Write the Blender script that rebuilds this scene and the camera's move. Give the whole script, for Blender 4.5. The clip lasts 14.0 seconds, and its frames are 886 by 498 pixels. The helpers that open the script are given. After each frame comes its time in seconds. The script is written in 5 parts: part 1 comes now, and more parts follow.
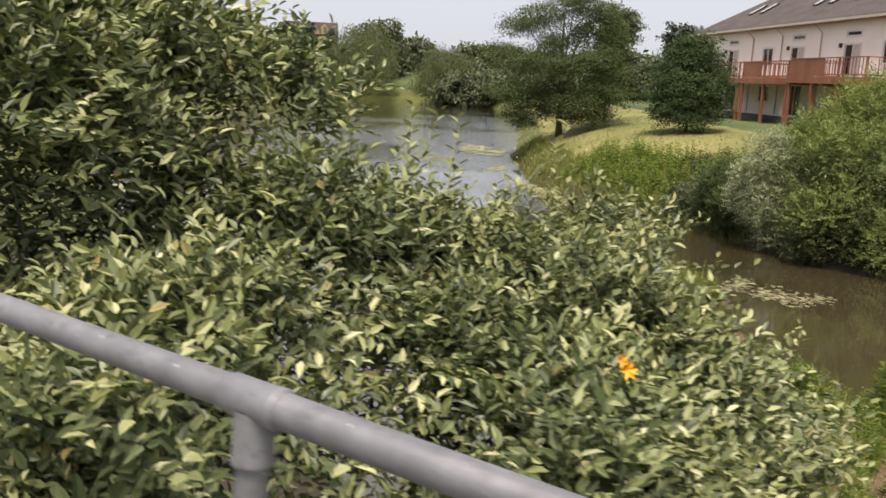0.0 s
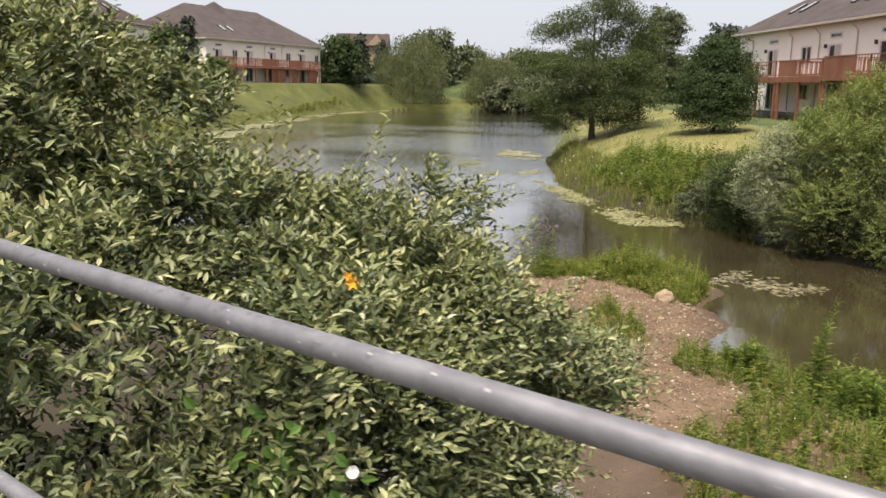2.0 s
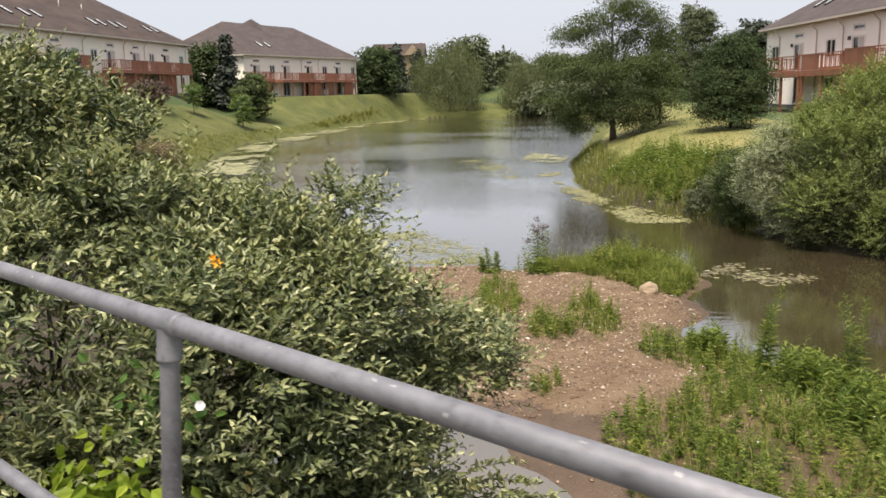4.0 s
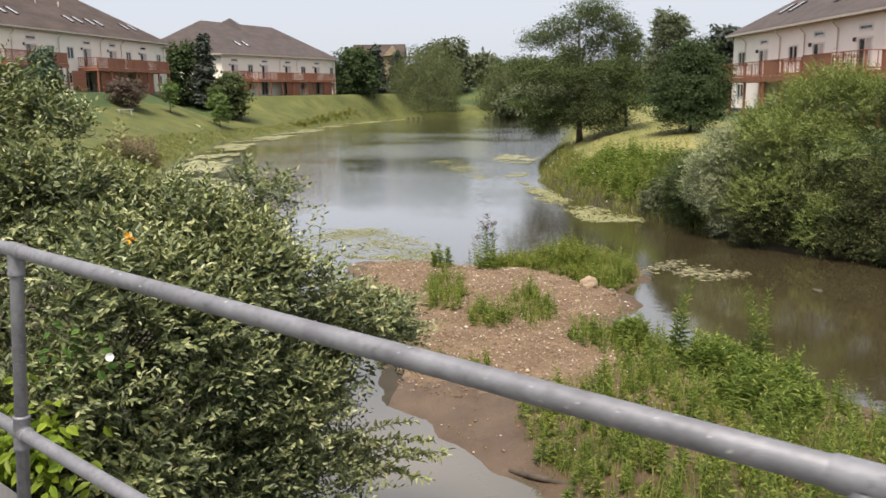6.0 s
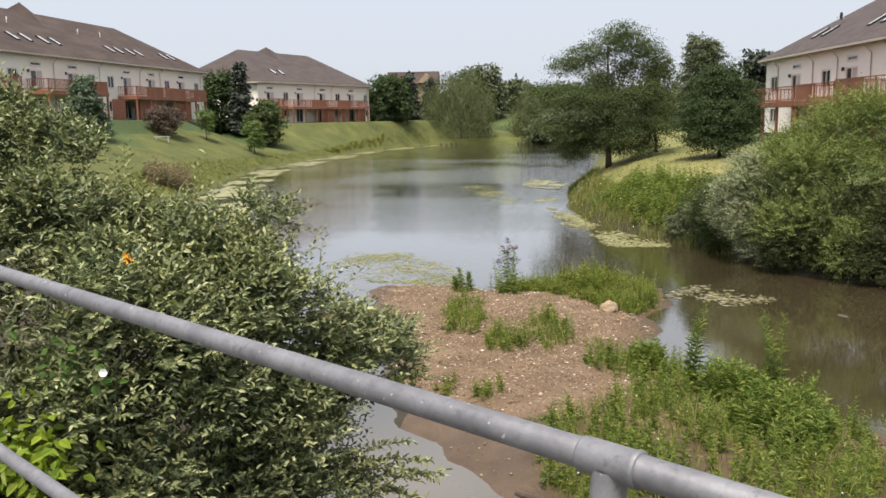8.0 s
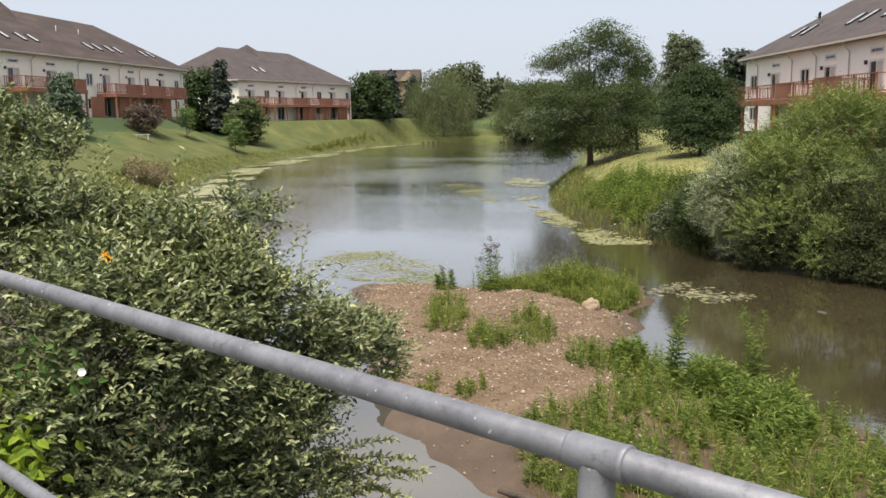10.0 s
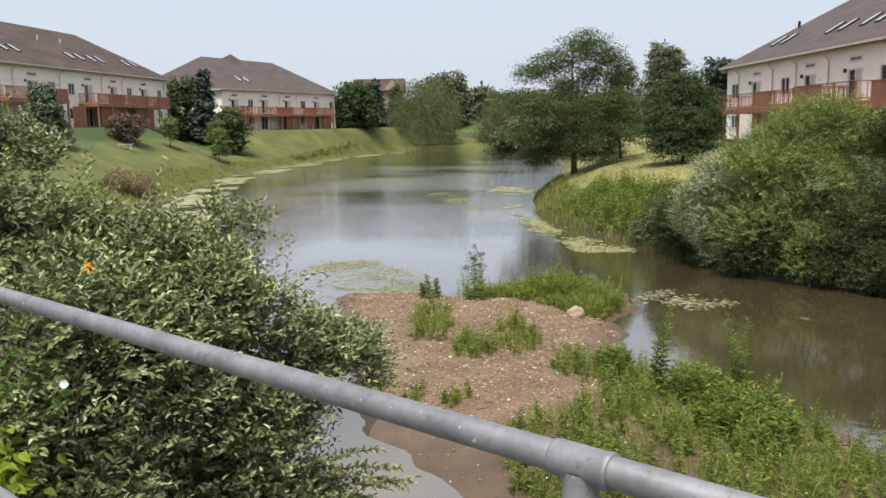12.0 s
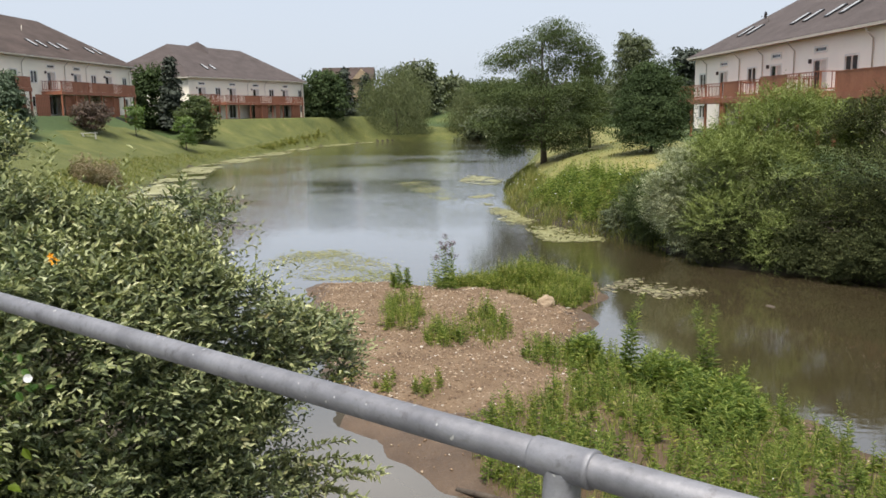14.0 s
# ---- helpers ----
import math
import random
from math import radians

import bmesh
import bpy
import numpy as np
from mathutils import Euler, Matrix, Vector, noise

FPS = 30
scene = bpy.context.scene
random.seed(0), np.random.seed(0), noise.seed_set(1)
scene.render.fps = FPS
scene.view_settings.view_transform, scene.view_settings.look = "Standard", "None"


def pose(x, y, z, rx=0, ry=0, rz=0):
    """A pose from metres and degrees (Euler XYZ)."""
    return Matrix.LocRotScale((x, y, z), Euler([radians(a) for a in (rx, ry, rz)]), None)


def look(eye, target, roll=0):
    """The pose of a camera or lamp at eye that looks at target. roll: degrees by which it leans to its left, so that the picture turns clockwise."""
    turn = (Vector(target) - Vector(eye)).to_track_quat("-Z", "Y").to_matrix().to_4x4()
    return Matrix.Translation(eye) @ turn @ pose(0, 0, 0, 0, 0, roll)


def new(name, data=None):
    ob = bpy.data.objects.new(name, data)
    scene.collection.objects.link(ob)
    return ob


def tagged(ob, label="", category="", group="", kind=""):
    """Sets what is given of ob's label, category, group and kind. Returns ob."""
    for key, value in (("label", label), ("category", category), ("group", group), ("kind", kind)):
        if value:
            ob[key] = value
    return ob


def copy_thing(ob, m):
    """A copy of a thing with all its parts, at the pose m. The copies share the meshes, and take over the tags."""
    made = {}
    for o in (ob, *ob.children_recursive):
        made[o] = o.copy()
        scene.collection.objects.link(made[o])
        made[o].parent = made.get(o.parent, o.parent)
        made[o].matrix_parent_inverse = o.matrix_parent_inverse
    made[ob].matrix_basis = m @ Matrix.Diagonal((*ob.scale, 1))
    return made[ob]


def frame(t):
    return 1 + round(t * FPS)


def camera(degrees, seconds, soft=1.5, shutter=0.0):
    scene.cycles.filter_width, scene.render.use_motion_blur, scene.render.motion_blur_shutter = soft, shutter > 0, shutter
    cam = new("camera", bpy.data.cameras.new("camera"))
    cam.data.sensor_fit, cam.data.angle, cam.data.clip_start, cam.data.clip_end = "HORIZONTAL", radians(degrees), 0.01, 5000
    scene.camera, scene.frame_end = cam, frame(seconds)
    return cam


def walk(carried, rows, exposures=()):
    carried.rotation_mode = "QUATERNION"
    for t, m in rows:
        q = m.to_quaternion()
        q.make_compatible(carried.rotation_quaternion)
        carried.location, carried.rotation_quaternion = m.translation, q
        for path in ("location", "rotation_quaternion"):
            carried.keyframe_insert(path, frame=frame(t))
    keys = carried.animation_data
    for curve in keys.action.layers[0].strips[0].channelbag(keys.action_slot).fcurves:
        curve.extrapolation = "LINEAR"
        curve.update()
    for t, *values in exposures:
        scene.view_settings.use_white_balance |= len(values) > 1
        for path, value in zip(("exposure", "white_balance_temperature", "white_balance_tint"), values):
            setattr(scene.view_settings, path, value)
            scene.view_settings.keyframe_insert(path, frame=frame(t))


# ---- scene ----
cam = camera(55.4, 14.0, soft=1.6, shutter=0.5)
PATH = [
    (0, (0.369, -0.585, 1.464), (0.297, 1.374, 1.064), 2.54),
    (0.5, (0.712, -0.813, 1.460), (0.627, 1.143, 1.055), 3.06),
    (1, (1.075, -1.102, 1.492), (0.923, 0.849, 1.078), 2.32),
    (1.5, (1.518, -1.409, 1.492), (1.285, 0.532, 1.069), 1.21),
    (2, (1.869, -1.823, 1.478), (1.656, 0.128, 1.092), 1.00),
    (2.5, (2.186, -2.050, 1.520), (1.969, -0.096, 1.151), 0.72),
    (2.7, (2.351, -2.153, 1.502), (2.099, -0.202, 1.139), 0.77),
    (4.8, (3.723, -3.096, 1.543), (3.393, -1.159, 1.167), -1.45),
    (5, (3.818, -3.210, 1.535), (3.504, -1.270, 1.164), -1.70),
    (5.5, (4.005, -3.503, 1.548), (3.739, -1.557, 1.172), -1.50),
    (6, (4.210, -3.606, 1.552), (3.929, -1.661, 1.183), -0.67),
    (6.5, (4.497, -3.678, 1.527), (4.142, -1.740, 1.180), 0.52),
    (7, (4.576, -3.705, 1.526), (4.187, -1.770, 1.204), 0.18),
    (7.5, (4.588, -3.696, 1.529), (4.204, -1.756, 1.227), -0.61),
    (8, (4.599, -3.679, 1.532), (4.236, -1.736, 1.224), -0.95),
    (8.5, (4.603, -3.685, 1.530), (4.264, -1.738, 1.224), -0.83),
    (11, (4.584, -3.644, 1.516), (4.264, -1.696, 1.200), -0.88),
    (11.5, (4.589, -3.655, 1.524), (4.271, -1.704, 1.224), -0.84),
    (12, (4.593, -3.662, 1.521), (4.307, -1.704, 1.228), -1.03),
    (12.5, (4.578, -3.648, 1.519), (4.328, -1.685, 1.231), -1.03),
    (13, (4.569, -3.643, 1.517), (4.326, -1.679, 1.228), -1.01),
    (13.5, (4.576, -3.642, 1.517), (4.343, -1.678, 1.221), -1.11),
    (14, (4.579, -3.628, 1.522), (4.363, -1.665, 1.203), -0.89),
]
walk(cam, [(t, look(eye, target, roll)) for t, eye, target, roll in PATH],
     exposures=[(0, 0.7, 6900, 14), (2.5, 0.76, 6850, 14), (7.0, 0.72, 6650, 12), (14.0, 0.68, 6400, 10)])

# ---- sky, sun ----
SUN_EL, SUN_AZ = 69.0, 188.0   # degrees up; degrees clockwise from +y
world = bpy.data.worlds.new("sky")
scene.world = world
world.use_nodes = True
wn = world.node_tree.nodes
sky = wn.new("ShaderNodeTexSky")
sky.sky_type, sky.sun_disc = "NISHITA", False
sky.sun_elevation, sky.sun_rotation = radians(SUN_EL), radians(SUN_AZ)
sky.air_density, sky.dust_density, sky.ozone_density, sky.altitude = 1.0, 4.0, 2.0, 200.0
soft_sky = wn.new("ShaderNodeMix")
soft_sky.data_type = "RGBA"
soft_sky.inputs["Factor"].default_value = 0.72
soft_sky.inputs["B"].default_value = (9.6, 10.4, 11.6, 1)   # thin high haze
world.node_tree.links.new(sky.outputs[0], soft_sky.inputs["A"])
world.node_tree.links.new(soft_sky.outputs["Result"], wn["Background"].inputs[0])
wn["Background"].inputs[1].default_value = 0.057
sun = new("sun", bpy.data.lights.new("sun", "SUN"))
sun.data.energy, sun.data.angle, sun.data.color = 3.6, radians(24), (1.0, 0.94, 0.84)
_az = radians(SUN_AZ)
sun.matrix_world = look((40 * math.sin(_az), 40 * math.cos(_az), 40 * math.tan(radians(SUN_EL))), (0, 0, 0))

# ---- small helpers ----
RNG = np.random.default_rng(7)


def box(bm, x0, y0, z0, x1, y1, z1):
    vs = [bm.verts.new(c) for c in ((x0, y0, z0), (x1, y0, z0), (x1, y1, z0), (x0, y1, z0), (x0, y0, z1), (x1, y0, z1), (x1, y1, z1), (x0, y1, z1))]
    for f in ((3, 2, 1, 0), (4, 5, 6, 7), (0, 1, 5, 4), (1, 2, 6, 5), (2, 3, 7, 6), (3, 0, 4, 7)):
        bm.faces.new([vs[i] for i in f])


def tube(bm, points, radii, sides=8, cap=True):
    """A tapered tube along the points."""
    pts = [Vector(p) for p in points]
    rings = []
    for i, p in enumerate(pts):
        d = (pts[min(i + 1, len(pts) - 1)] - pts[max(i - 1, 0)]).normalized()
        a = d.cross(Vector((0, 0, 1)))
        if a.length < 0.05:
            a = d.cross(Vector((1, 0, 0)))
        a.normalize()
        b = d.cross(a)
        rings.append([bm.verts.new(p + radii[i] * (math.cos(k * math.tau / sides) * a + math.sin(k * math.tau / sides) * b)) for k in range(sides)])
    for r, s in zip(rings, rings[1:]):
        for k in range(sides):
            f = bm.faces.new((r[k], r[(k + 1) % sides], s[(k + 1) % sides], s[k]))
            f.smooth = True
    if cap:
        bm.faces.new(rings[0])
        bm.faces.new(list(reversed(rings[-1])))


def part(name, bm, material, parent=None, label=""):
    bmesh.ops.recalc_face_normals(bm, faces=bm.faces)
    me = bpy.data.meshes.new(name)
    bm.to_mesh(me)
    bm.free()
    me.materials.append(material)
    ob = new(name, me)
    ob.parent = parent
    return tagged(ob, label)


def mesh_np(name, verts, faces, material, parent=None, smooth=False):
    """One mesh from numpy arrays; faces is a list of index arrays, each with one number of corners."""
    me = bpy.data.meshes.new(name)
    verts = np.asarray(verts, np.float32).reshape(-1, 3)
    loops = np.concatenate([np.asarray(f, np.int32).ravel() for f in faces])
    sizes = np.concatenate([np.full(len(f), np.asarray(f).shape[1], np.int32) for f in faces])
    me.vertices.add(len(verts))
    me.vertices.foreach_set("co", verts.ravel())
    me.loops.add(len(loops))
    me.loops.foreach_set("vertex_index", loops)
    me.polygons.add(len(sizes))
    me.polygons.foreach_set("loop_start", np.concatenate([[0], np.cumsum(sizes)[:-1]]).astype(np.int32))
    me.polygons.foreach_set("loop_total", sizes)
    me.polygons.foreach_set("use_smooth", np.full(len(sizes), smooth))
    me.update(calc_edges=True)
    me.validate()
    for m in material if isinstance(material, (list, tuple)) else [material]:
        me.materials.append(m)
    ob = new(name, me)
    ob.parent = parent
    return ob


def unit(a):
    return a / np.maximum(np.linalg.norm(a, axis=-1, keepdims=True), 1e-6)


def leaf_arrays(p, axis, up, length, width, fold=0.25, droop=0.12):
    """Folded leaves: base points, axes, face normals, lengths and widths."""
    axis = unit(axis)
    side = unit(np.cross(axis, up))
    nor = np.cross(side, axis)
    L, W = length[:, None], width[:, None]
    v = np.stack([p,
                  p + axis * L * 0.32 + side * W * 0.46 + nor * W * fold,
                  p + axis * L * 0.70 + side * W * 0.34 + nor * (W * fold - L * droop * 0.4),
                  p + axis * L - nor * L * droop,
                  p + axis * L * 0.70 - side * W * 0.34 + nor * (W * fold - L * droop * 0.4),
                  p + axis * L * 0.32 - side * W * 0.46 + nor * W * fold], 1)
    i = np.arange(len(p))[:, None] * 6
    return v.reshape(-1, 3), np.concatenate([i + np.array([0, 1, 2, 3]), i + np.array([0, 3, 4, 5])])


def flake_arrays(p, axis, up, length, width):
    """Plain pointed leaves, for foliage far off."""
    axis = unit(axis)
    side = unit(np.cross(axis, up))
    nor = np.cross(side, axis)
    L, W = length[:, None], width[:, None]
    v = np.stack([p, p + axis * L * 0.45 + side * W * 0.5, p + axis * L - nor * L * 0.12, p + axis * L * 0.45 - side * W * 0.5], 1)
    return v.reshape(-1, 3), np.arange(len(p))[:, None] * 4 + np.array([0, 1, 2, 3])


def blade_arrays(p, lean, height, width):
    """Grass blades: base points, lean vectors (horizontal, share of the height), heights and widths."""
    n = len(p)
    a = RNG.uniform(0, math.tau, n)
    side = np.stack([np.cos(a), np.sin(a), np.zeros(n)], 1) * width[:, None] * 0.5
    up = np.array([0, 0, 1.0])
    h = height[:, None]
    mid = p + up * h * 0.55 + lean * h * 0.3
    tip = p + up * h * 0.95 + lean * h
    v = np.stack([p - side, p + side, mid + side * 0.8, mid - side * 0.8, tip], 1).reshape(-1, 3)
    i = np.arange(n)[:, None] * 5
    return v, i + np.array([0, 1, 2, 3]), i + np.array([3, 2, 4])


# ---- materials ----
def node_material(name, roughness=0.6, metallic=0.0, specular=0.5):
    m = bpy.data.materials.new(name)
    m.use_nodes = True
    b = m.node_tree.nodes["Principled BSDF"]
    b.inputs["Roughness"].default_value = roughness
    b.inputs["Metallic"].default_value = metallic
    b.inputs["Specular IOR Level"].default_value = specular
    return m, m.node_tree.nodes, m.node_tree.links, b


def noise_ramp(nodes, links, scale, stops, detail=6.0, rough=0.6, stretch=(1, 1, 1), coords="Object"):
    tc = nodes.new("ShaderNodeTexCoord")
    mp = nodes.new("ShaderNodeMapping")
    mp.inputs["Scale"].default_value = stretch
    tx = nodes.new("ShaderNodeTexNoise")
    tx.inputs["Scale"].default_value, tx.inputs["Detail"].default_value, tx.inputs["Roughness"].default_value = scale, detail, rough
    rp = nodes.new("ShaderNodeValToRGB")
    while len(rp.color_ramp.elements) < len(stops):
        rp.color_ramp.elements.new(0.5)
    for e, (pos, col) in zip(rp.color_ramp.elements, stops):
        e.position, e.color = pos, (*col, 1)
    links.new(tc.outputs[coords], mp.inputs[0])
    links.new(mp.outputs[0], tx.inputs[0])
    links.new(tx.outputs["Fac"], rp.inputs[0])
    return rp, tx, mp


def mix_colour(nodes, links, a, b, factor, mode="MULTIPLY"):
    mx = nodes.new("ShaderNodeMix")
    mx.data_type, mx.blend_type = "RGBA", mode
    if isinstance(factor, float):
        mx.inputs["Factor"].default_value = factor
    else:
        links.new(factor, mx.inputs["Factor"])
    links.new(a, mx.inputs["A"])
    links.new(b, mx.inputs["B"])
    return mx.outputs["Result"]


def bump(nodes, links, height, bsdf, strength=0.3, distance=0.02):
    bp = nodes.new("ShaderNodeBump")
    bp.inputs["Strength"].default_value, bp.inputs["Distance"].default_value = strength, distance
    links.new(height, bp.inputs["Height"])
    links.new(bp.outputs[0], bsdf.inputs["Normal"])


def surface(name, scale, stops, roughness=0.7, metallic=0.0, fine=60.0, bump_strength=0.3, bump_distance=0.01, stretch=(1, 1, 1), specular=0.4):
    """Two scales of variation and a fine relief."""
    m, nodes, links, b = node_material(name, roughness, metallic, specular)
    big, _, _ = noise_ramp(nodes, links, scale, stops, stretch=stretch)
    small, tx, _ = noise_ramp(nodes, links, fine, [(0.3, (0.72, 0.72, 0.72)), (0.7, (1.12, 1.12, 1.12))], detail=4, stretch=stretch)
    links.new(mix_colour(nodes, links, big.outputs[0], small.outputs[0], 1.0), b.inputs["Base Color"])
    bump(nodes, links, tx.outputs["Fac"], b, bump_strength, bump_distance)
    return m


def foliage(name, stops, roughness=0.5, through_light=0.3, specular=0.4, patch=0.7):
    """Leaves, each of its own shade, in patches."""
    m, nodes, links, b = node_material(name, roughness, 0, specular)
    geo = nodes.new("ShaderNodeNewGeometry")
    rp = nodes.new("ShaderNodeValToRGB")
    while len(rp.color_ramp.elements) < len(stops):
        rp.color_ramp.elements.new(0.5)
    for e, (pos, col) in zip(rp.color_ramp.elements, stops):
        e.position, e.color = pos, (*col, 1)
    links.new(geo.outputs["Random Per Island"], rp.inputs[0])
    big, _, _ = noise_ramp(nodes, links, patch, [(0.3, (0.75, 0.8, 0.72)), (0.7, (1.12, 1.08, 1.0))], detail=3)
    col = mix_colour(nodes, links, rp.outputs[0], big.outputs[0], 1.0)
    links.new(col, b.inputs["Base Color"])
    tr = nodes.new("ShaderNodeBsdfTranslucent")
    warm = nodes.new("ShaderNodeMix")
    warm.data_type, warm.blend_type = "RGBA", "MULTIPLY"
    warm.inputs["Factor"].default_value = 1.0
    warm.inputs["B"].default_value = (1.25, 1.3, 0.6, 1)
    links.new(col, warm.inputs["A"])
    links.new(warm.outputs["Result"], tr.inputs[0])
    ms = nodes.new("ShaderNodeMixShader")
    ms.inputs[0].default_value = through_light
    links.new(b.outputs[0], ms.inputs[1])
    links.new(tr.outputs[0], ms.inputs[2])
    links.new(ms.outputs[0], nodes["Material Output"].inputs[0])
    return m


# dark leaf and pale tip leaf: shadowed gaps and highlights put into colour
M_olive = foliage("olive_leaf", [(0.0, (0.05, 0.068, 0.028)), (0.5, (0.11, 0.138, 0.058)), (0.96, (0.24, 0.265, 0.135)), (1.0, (0.34, 0.28, 0.12))], 0.45, 0.08, 0.5, patch=1.1)
M_olive_tip = foliage("olive_lit_tip_leaf", [(0.0, (0.13, 0.155, 0.058)), (0.5, (0.255, 0.278, 0.125)), (0.9, (0.43, 0.44, 0.245)), (1.0, (0.55, 0.55, 0.36))], 0.5, 0.12, 0.4, patch=1.1)
M_vine = foliage("vine_leaf", [(0.0, (0.18, 0.27, 0.028)), (1.0, (0.36, 0.43, 0.06))], 0.45, 0.35)
M_green_vine = foliage("bindweed_leaf", [(0.0, (0.07, 0.15, 0.03)), (1.0, (0.14, 0.25, 0.06))], 0.45, 0.3)
M_willow_shrub = foliage("willow_shrub_leaf", [(0.0, (0.09, 0.12, 0.035)), (0.6, (0.185, 0.225, 0.07)), (1.0, (0.32, 0.36, 0.15))], 0.65, 0.25, 0.2, patch=0.9)
# dark olive leaf; also paints the shade low on the creek shrubs
M_dark_shrub = foliage("dark_shaded_shrub_leaf", [(0.0, (0.026, 0.033, 0.014)), (0.7, (0.06, 0.07, 0.028)), (1.0, (0.115, 0.125, 0.056))], 0.75, 0.15, 0.15, patch=0.9)
M_grey_shrub = foliage("grey_shrub_leaf", [(0.0, (0.16, 0.19, 0.11)), (1.0, (0.44, 0.46, 0.33))], 0.6, 0.25, 0.3, patch=0.9)
M_locust = foliage("locust_leaf", [(0.0, (0.05, 0.072, 0.032)), (1.0, (0.12, 0.15, 0.066))], 0.75, 0.3, 0.2, patch=0.5)
M_maple = foliage("maple_leaf", [(0.0, (0.042, 0.062, 0.03)), (1.0, (0.075, 0.105, 0.048))], 0.9, 0.2, 0.1)
# distance haze is put into this leaf colour: paler and greyer
M_far_tree = foliage("distant_hazed_leaf", [(0.0, (0.065, 0.082, 0.046)), (1.0, (0.135, 0.152, 0.082))], 0.65, 0.2)
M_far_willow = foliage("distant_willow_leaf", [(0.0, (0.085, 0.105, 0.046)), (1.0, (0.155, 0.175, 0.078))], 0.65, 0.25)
M_pine = foliage("pine_needle", [(0.0, (0.045, 0.075, 0.045)), (1.0, (0.11, 0.15, 0.088))], 0.65, 0.08)
M_conifer = foliage("spruce_needle", [(0.0, (0.03, 0.04, 0.032)), (1.0, (0.065, 0.08, 0.06))], 0.65, 0.05)
M_plum = foliage("plum_leaf", [(0.0, (0.054, 0.030, 0.030)), (1.0, (0.132, 0.090, 0.066))], 0.55, 0.15)
M_dusty = foliage("dusty_pink_bloom", [(0.0, (0.16, 0.15, 0.08)), (1.0, (0.36, 0.27, 0.22))], 0.7, 0.2)
M_young = foliage("young_leaf", [(0.0, (0.08, 0.13, 0.03)), (1.0, (0.15, 0.22, 0.06))], 0.5, 0.3)
M_grass = foliage("meadow_grass", [(0.0, (0.12, 0.145, 0.038)), (0.5, (0.2, 0.22, 0.06)), (0.85, (0.3, 0.29, 0.105)), (1.0, (0.42, 0.35, 0.17))], 0.65, 0.3, 0.25, patch=0.4)
M_bar_grass = foliage("bar_grass", [(0.0, (0.09, 0.13, 0.028)), (0.5, (0.185, 0.235, 0.052)), (0.85, (0.32, 0.345, 0.095)), (1.0, (0.44, 0.39, 0.18))], 0.6, 0.32, 0.25, patch=1.6)
M_dry_grass = foliage("dry_grass", [(0.0, (0.15, 0.155, 0.05)), (1.0, (0.32, 0.27, 0.11))], 0.7, 0.25, 0.2)
M_weed = foliage("weed_leaf", [(0.0, (0.075, 0.118, 0.03)), (0.55, (0.17, 0.235, 0.058)), (1.0, (0.36, 0.4, 0.13))], 0.6, 0.32, 0.25, patch=1.6)
M_bark = surface("bark", 6, [(0.3, (0.06, 0.045, 0.035)), (0.7, (0.13, 0.105, 0.08))], 0.9, fine=40, bump_strength=0.6, stretch=(1, 1, 0.3))
M_orange = surface("orange_petal", 30, [(0.3, (0.75, 0.3, 0.01)), (0.7, (0.9, 0.45, 0.03))], 0.6)
M_white_petal = surface("white_petal", 30, [(0.3, (0.75, 0.75, 0.7)), (0.7, (0.85, 0.85, 0.82))], 0.6)
M_purple = foliage("ironweed_bloom", [(0.0, (0.13, 0.1, 0.14)), (1.0, (0.25, 0.18, 0.25))], 0.6, 0.2)

# weathered galvanised pipe, with specks of droppings and dull patches
M_pipe, n_, l_, b_ = node_material("galvanised_pipe", 0.5, 0.6, 0.4)
big_, _, _ = noise_ramp(n_, l_, 7, [(0.3, (0.165, 0.163, 0.175)), (0.5, (0.25, 0.247, 0.262)), (0.7, (0.345, 0.342, 0.36))], detail=10, rough=0.75)
stain_, _, _ = noise_ramp(n_, l_, 38, [(0.28, (0.62, 0.6, 0.58)), (0.44, (1, 1, 1))], detail=8, rough=0.65)
speck_, _, _ = noise_ramp(n_, l_, 60, [(0.735, (0, 0, 0)), (0.77, (1, 1, 1))], detail=1, rough=0.5)
white_ = n_.new("ShaderNodeRGB")
white_.outputs[0].default_value = (0.62, 0.61, 0.58, 1)
mottle_ = mix_colour(n_, l_, big_.outputs[0], stain_.outputs[0], 1.0)
l_.new(mix_colour(n_, l_, mottle_, white_.outputs[0], speck_.outputs[0], "MIX"), b_.inputs["Base Color"])
dark_, dtx_, _ = noise_ramp(n_, l_, 90, [(0.3, (0.42, 0.42, 0.42)), (0.7, (0.66, 0.66, 0.66))], detail=8, rough=0.7)
l_.new(dark_.outputs[0], b_.inputs["Roughness"])
bump(n_, l_, dtx_.outputs["Fac"], b_, 0.35, 0.002)

M_gravel = surface("gravel_bed", 1.2, [(0.25, (0.135, 0.086, 0.05)), (0.5, (0.2, 0.134, 0.082)), (0.75, (0.28, 0.2, 0.128))], 0.9, fine=55, bump_strength=1.0, bump_distance=0.03)
M_mud = surface("wet_mud", 1.5, [(0.25, (0.07, 0.044, 0.026)), (0.7, (0.135, 0.09, 0.056))], 0.45, fine=30, bump_strength=0.7, bump_distance=0.03)
M_dark_bed = surface("dark_bed_soil", 0.7, [(0.3, (0.032, 0.026, 0.016)), (0.7, (0.06, 0.048, 0.03))], 0.9)
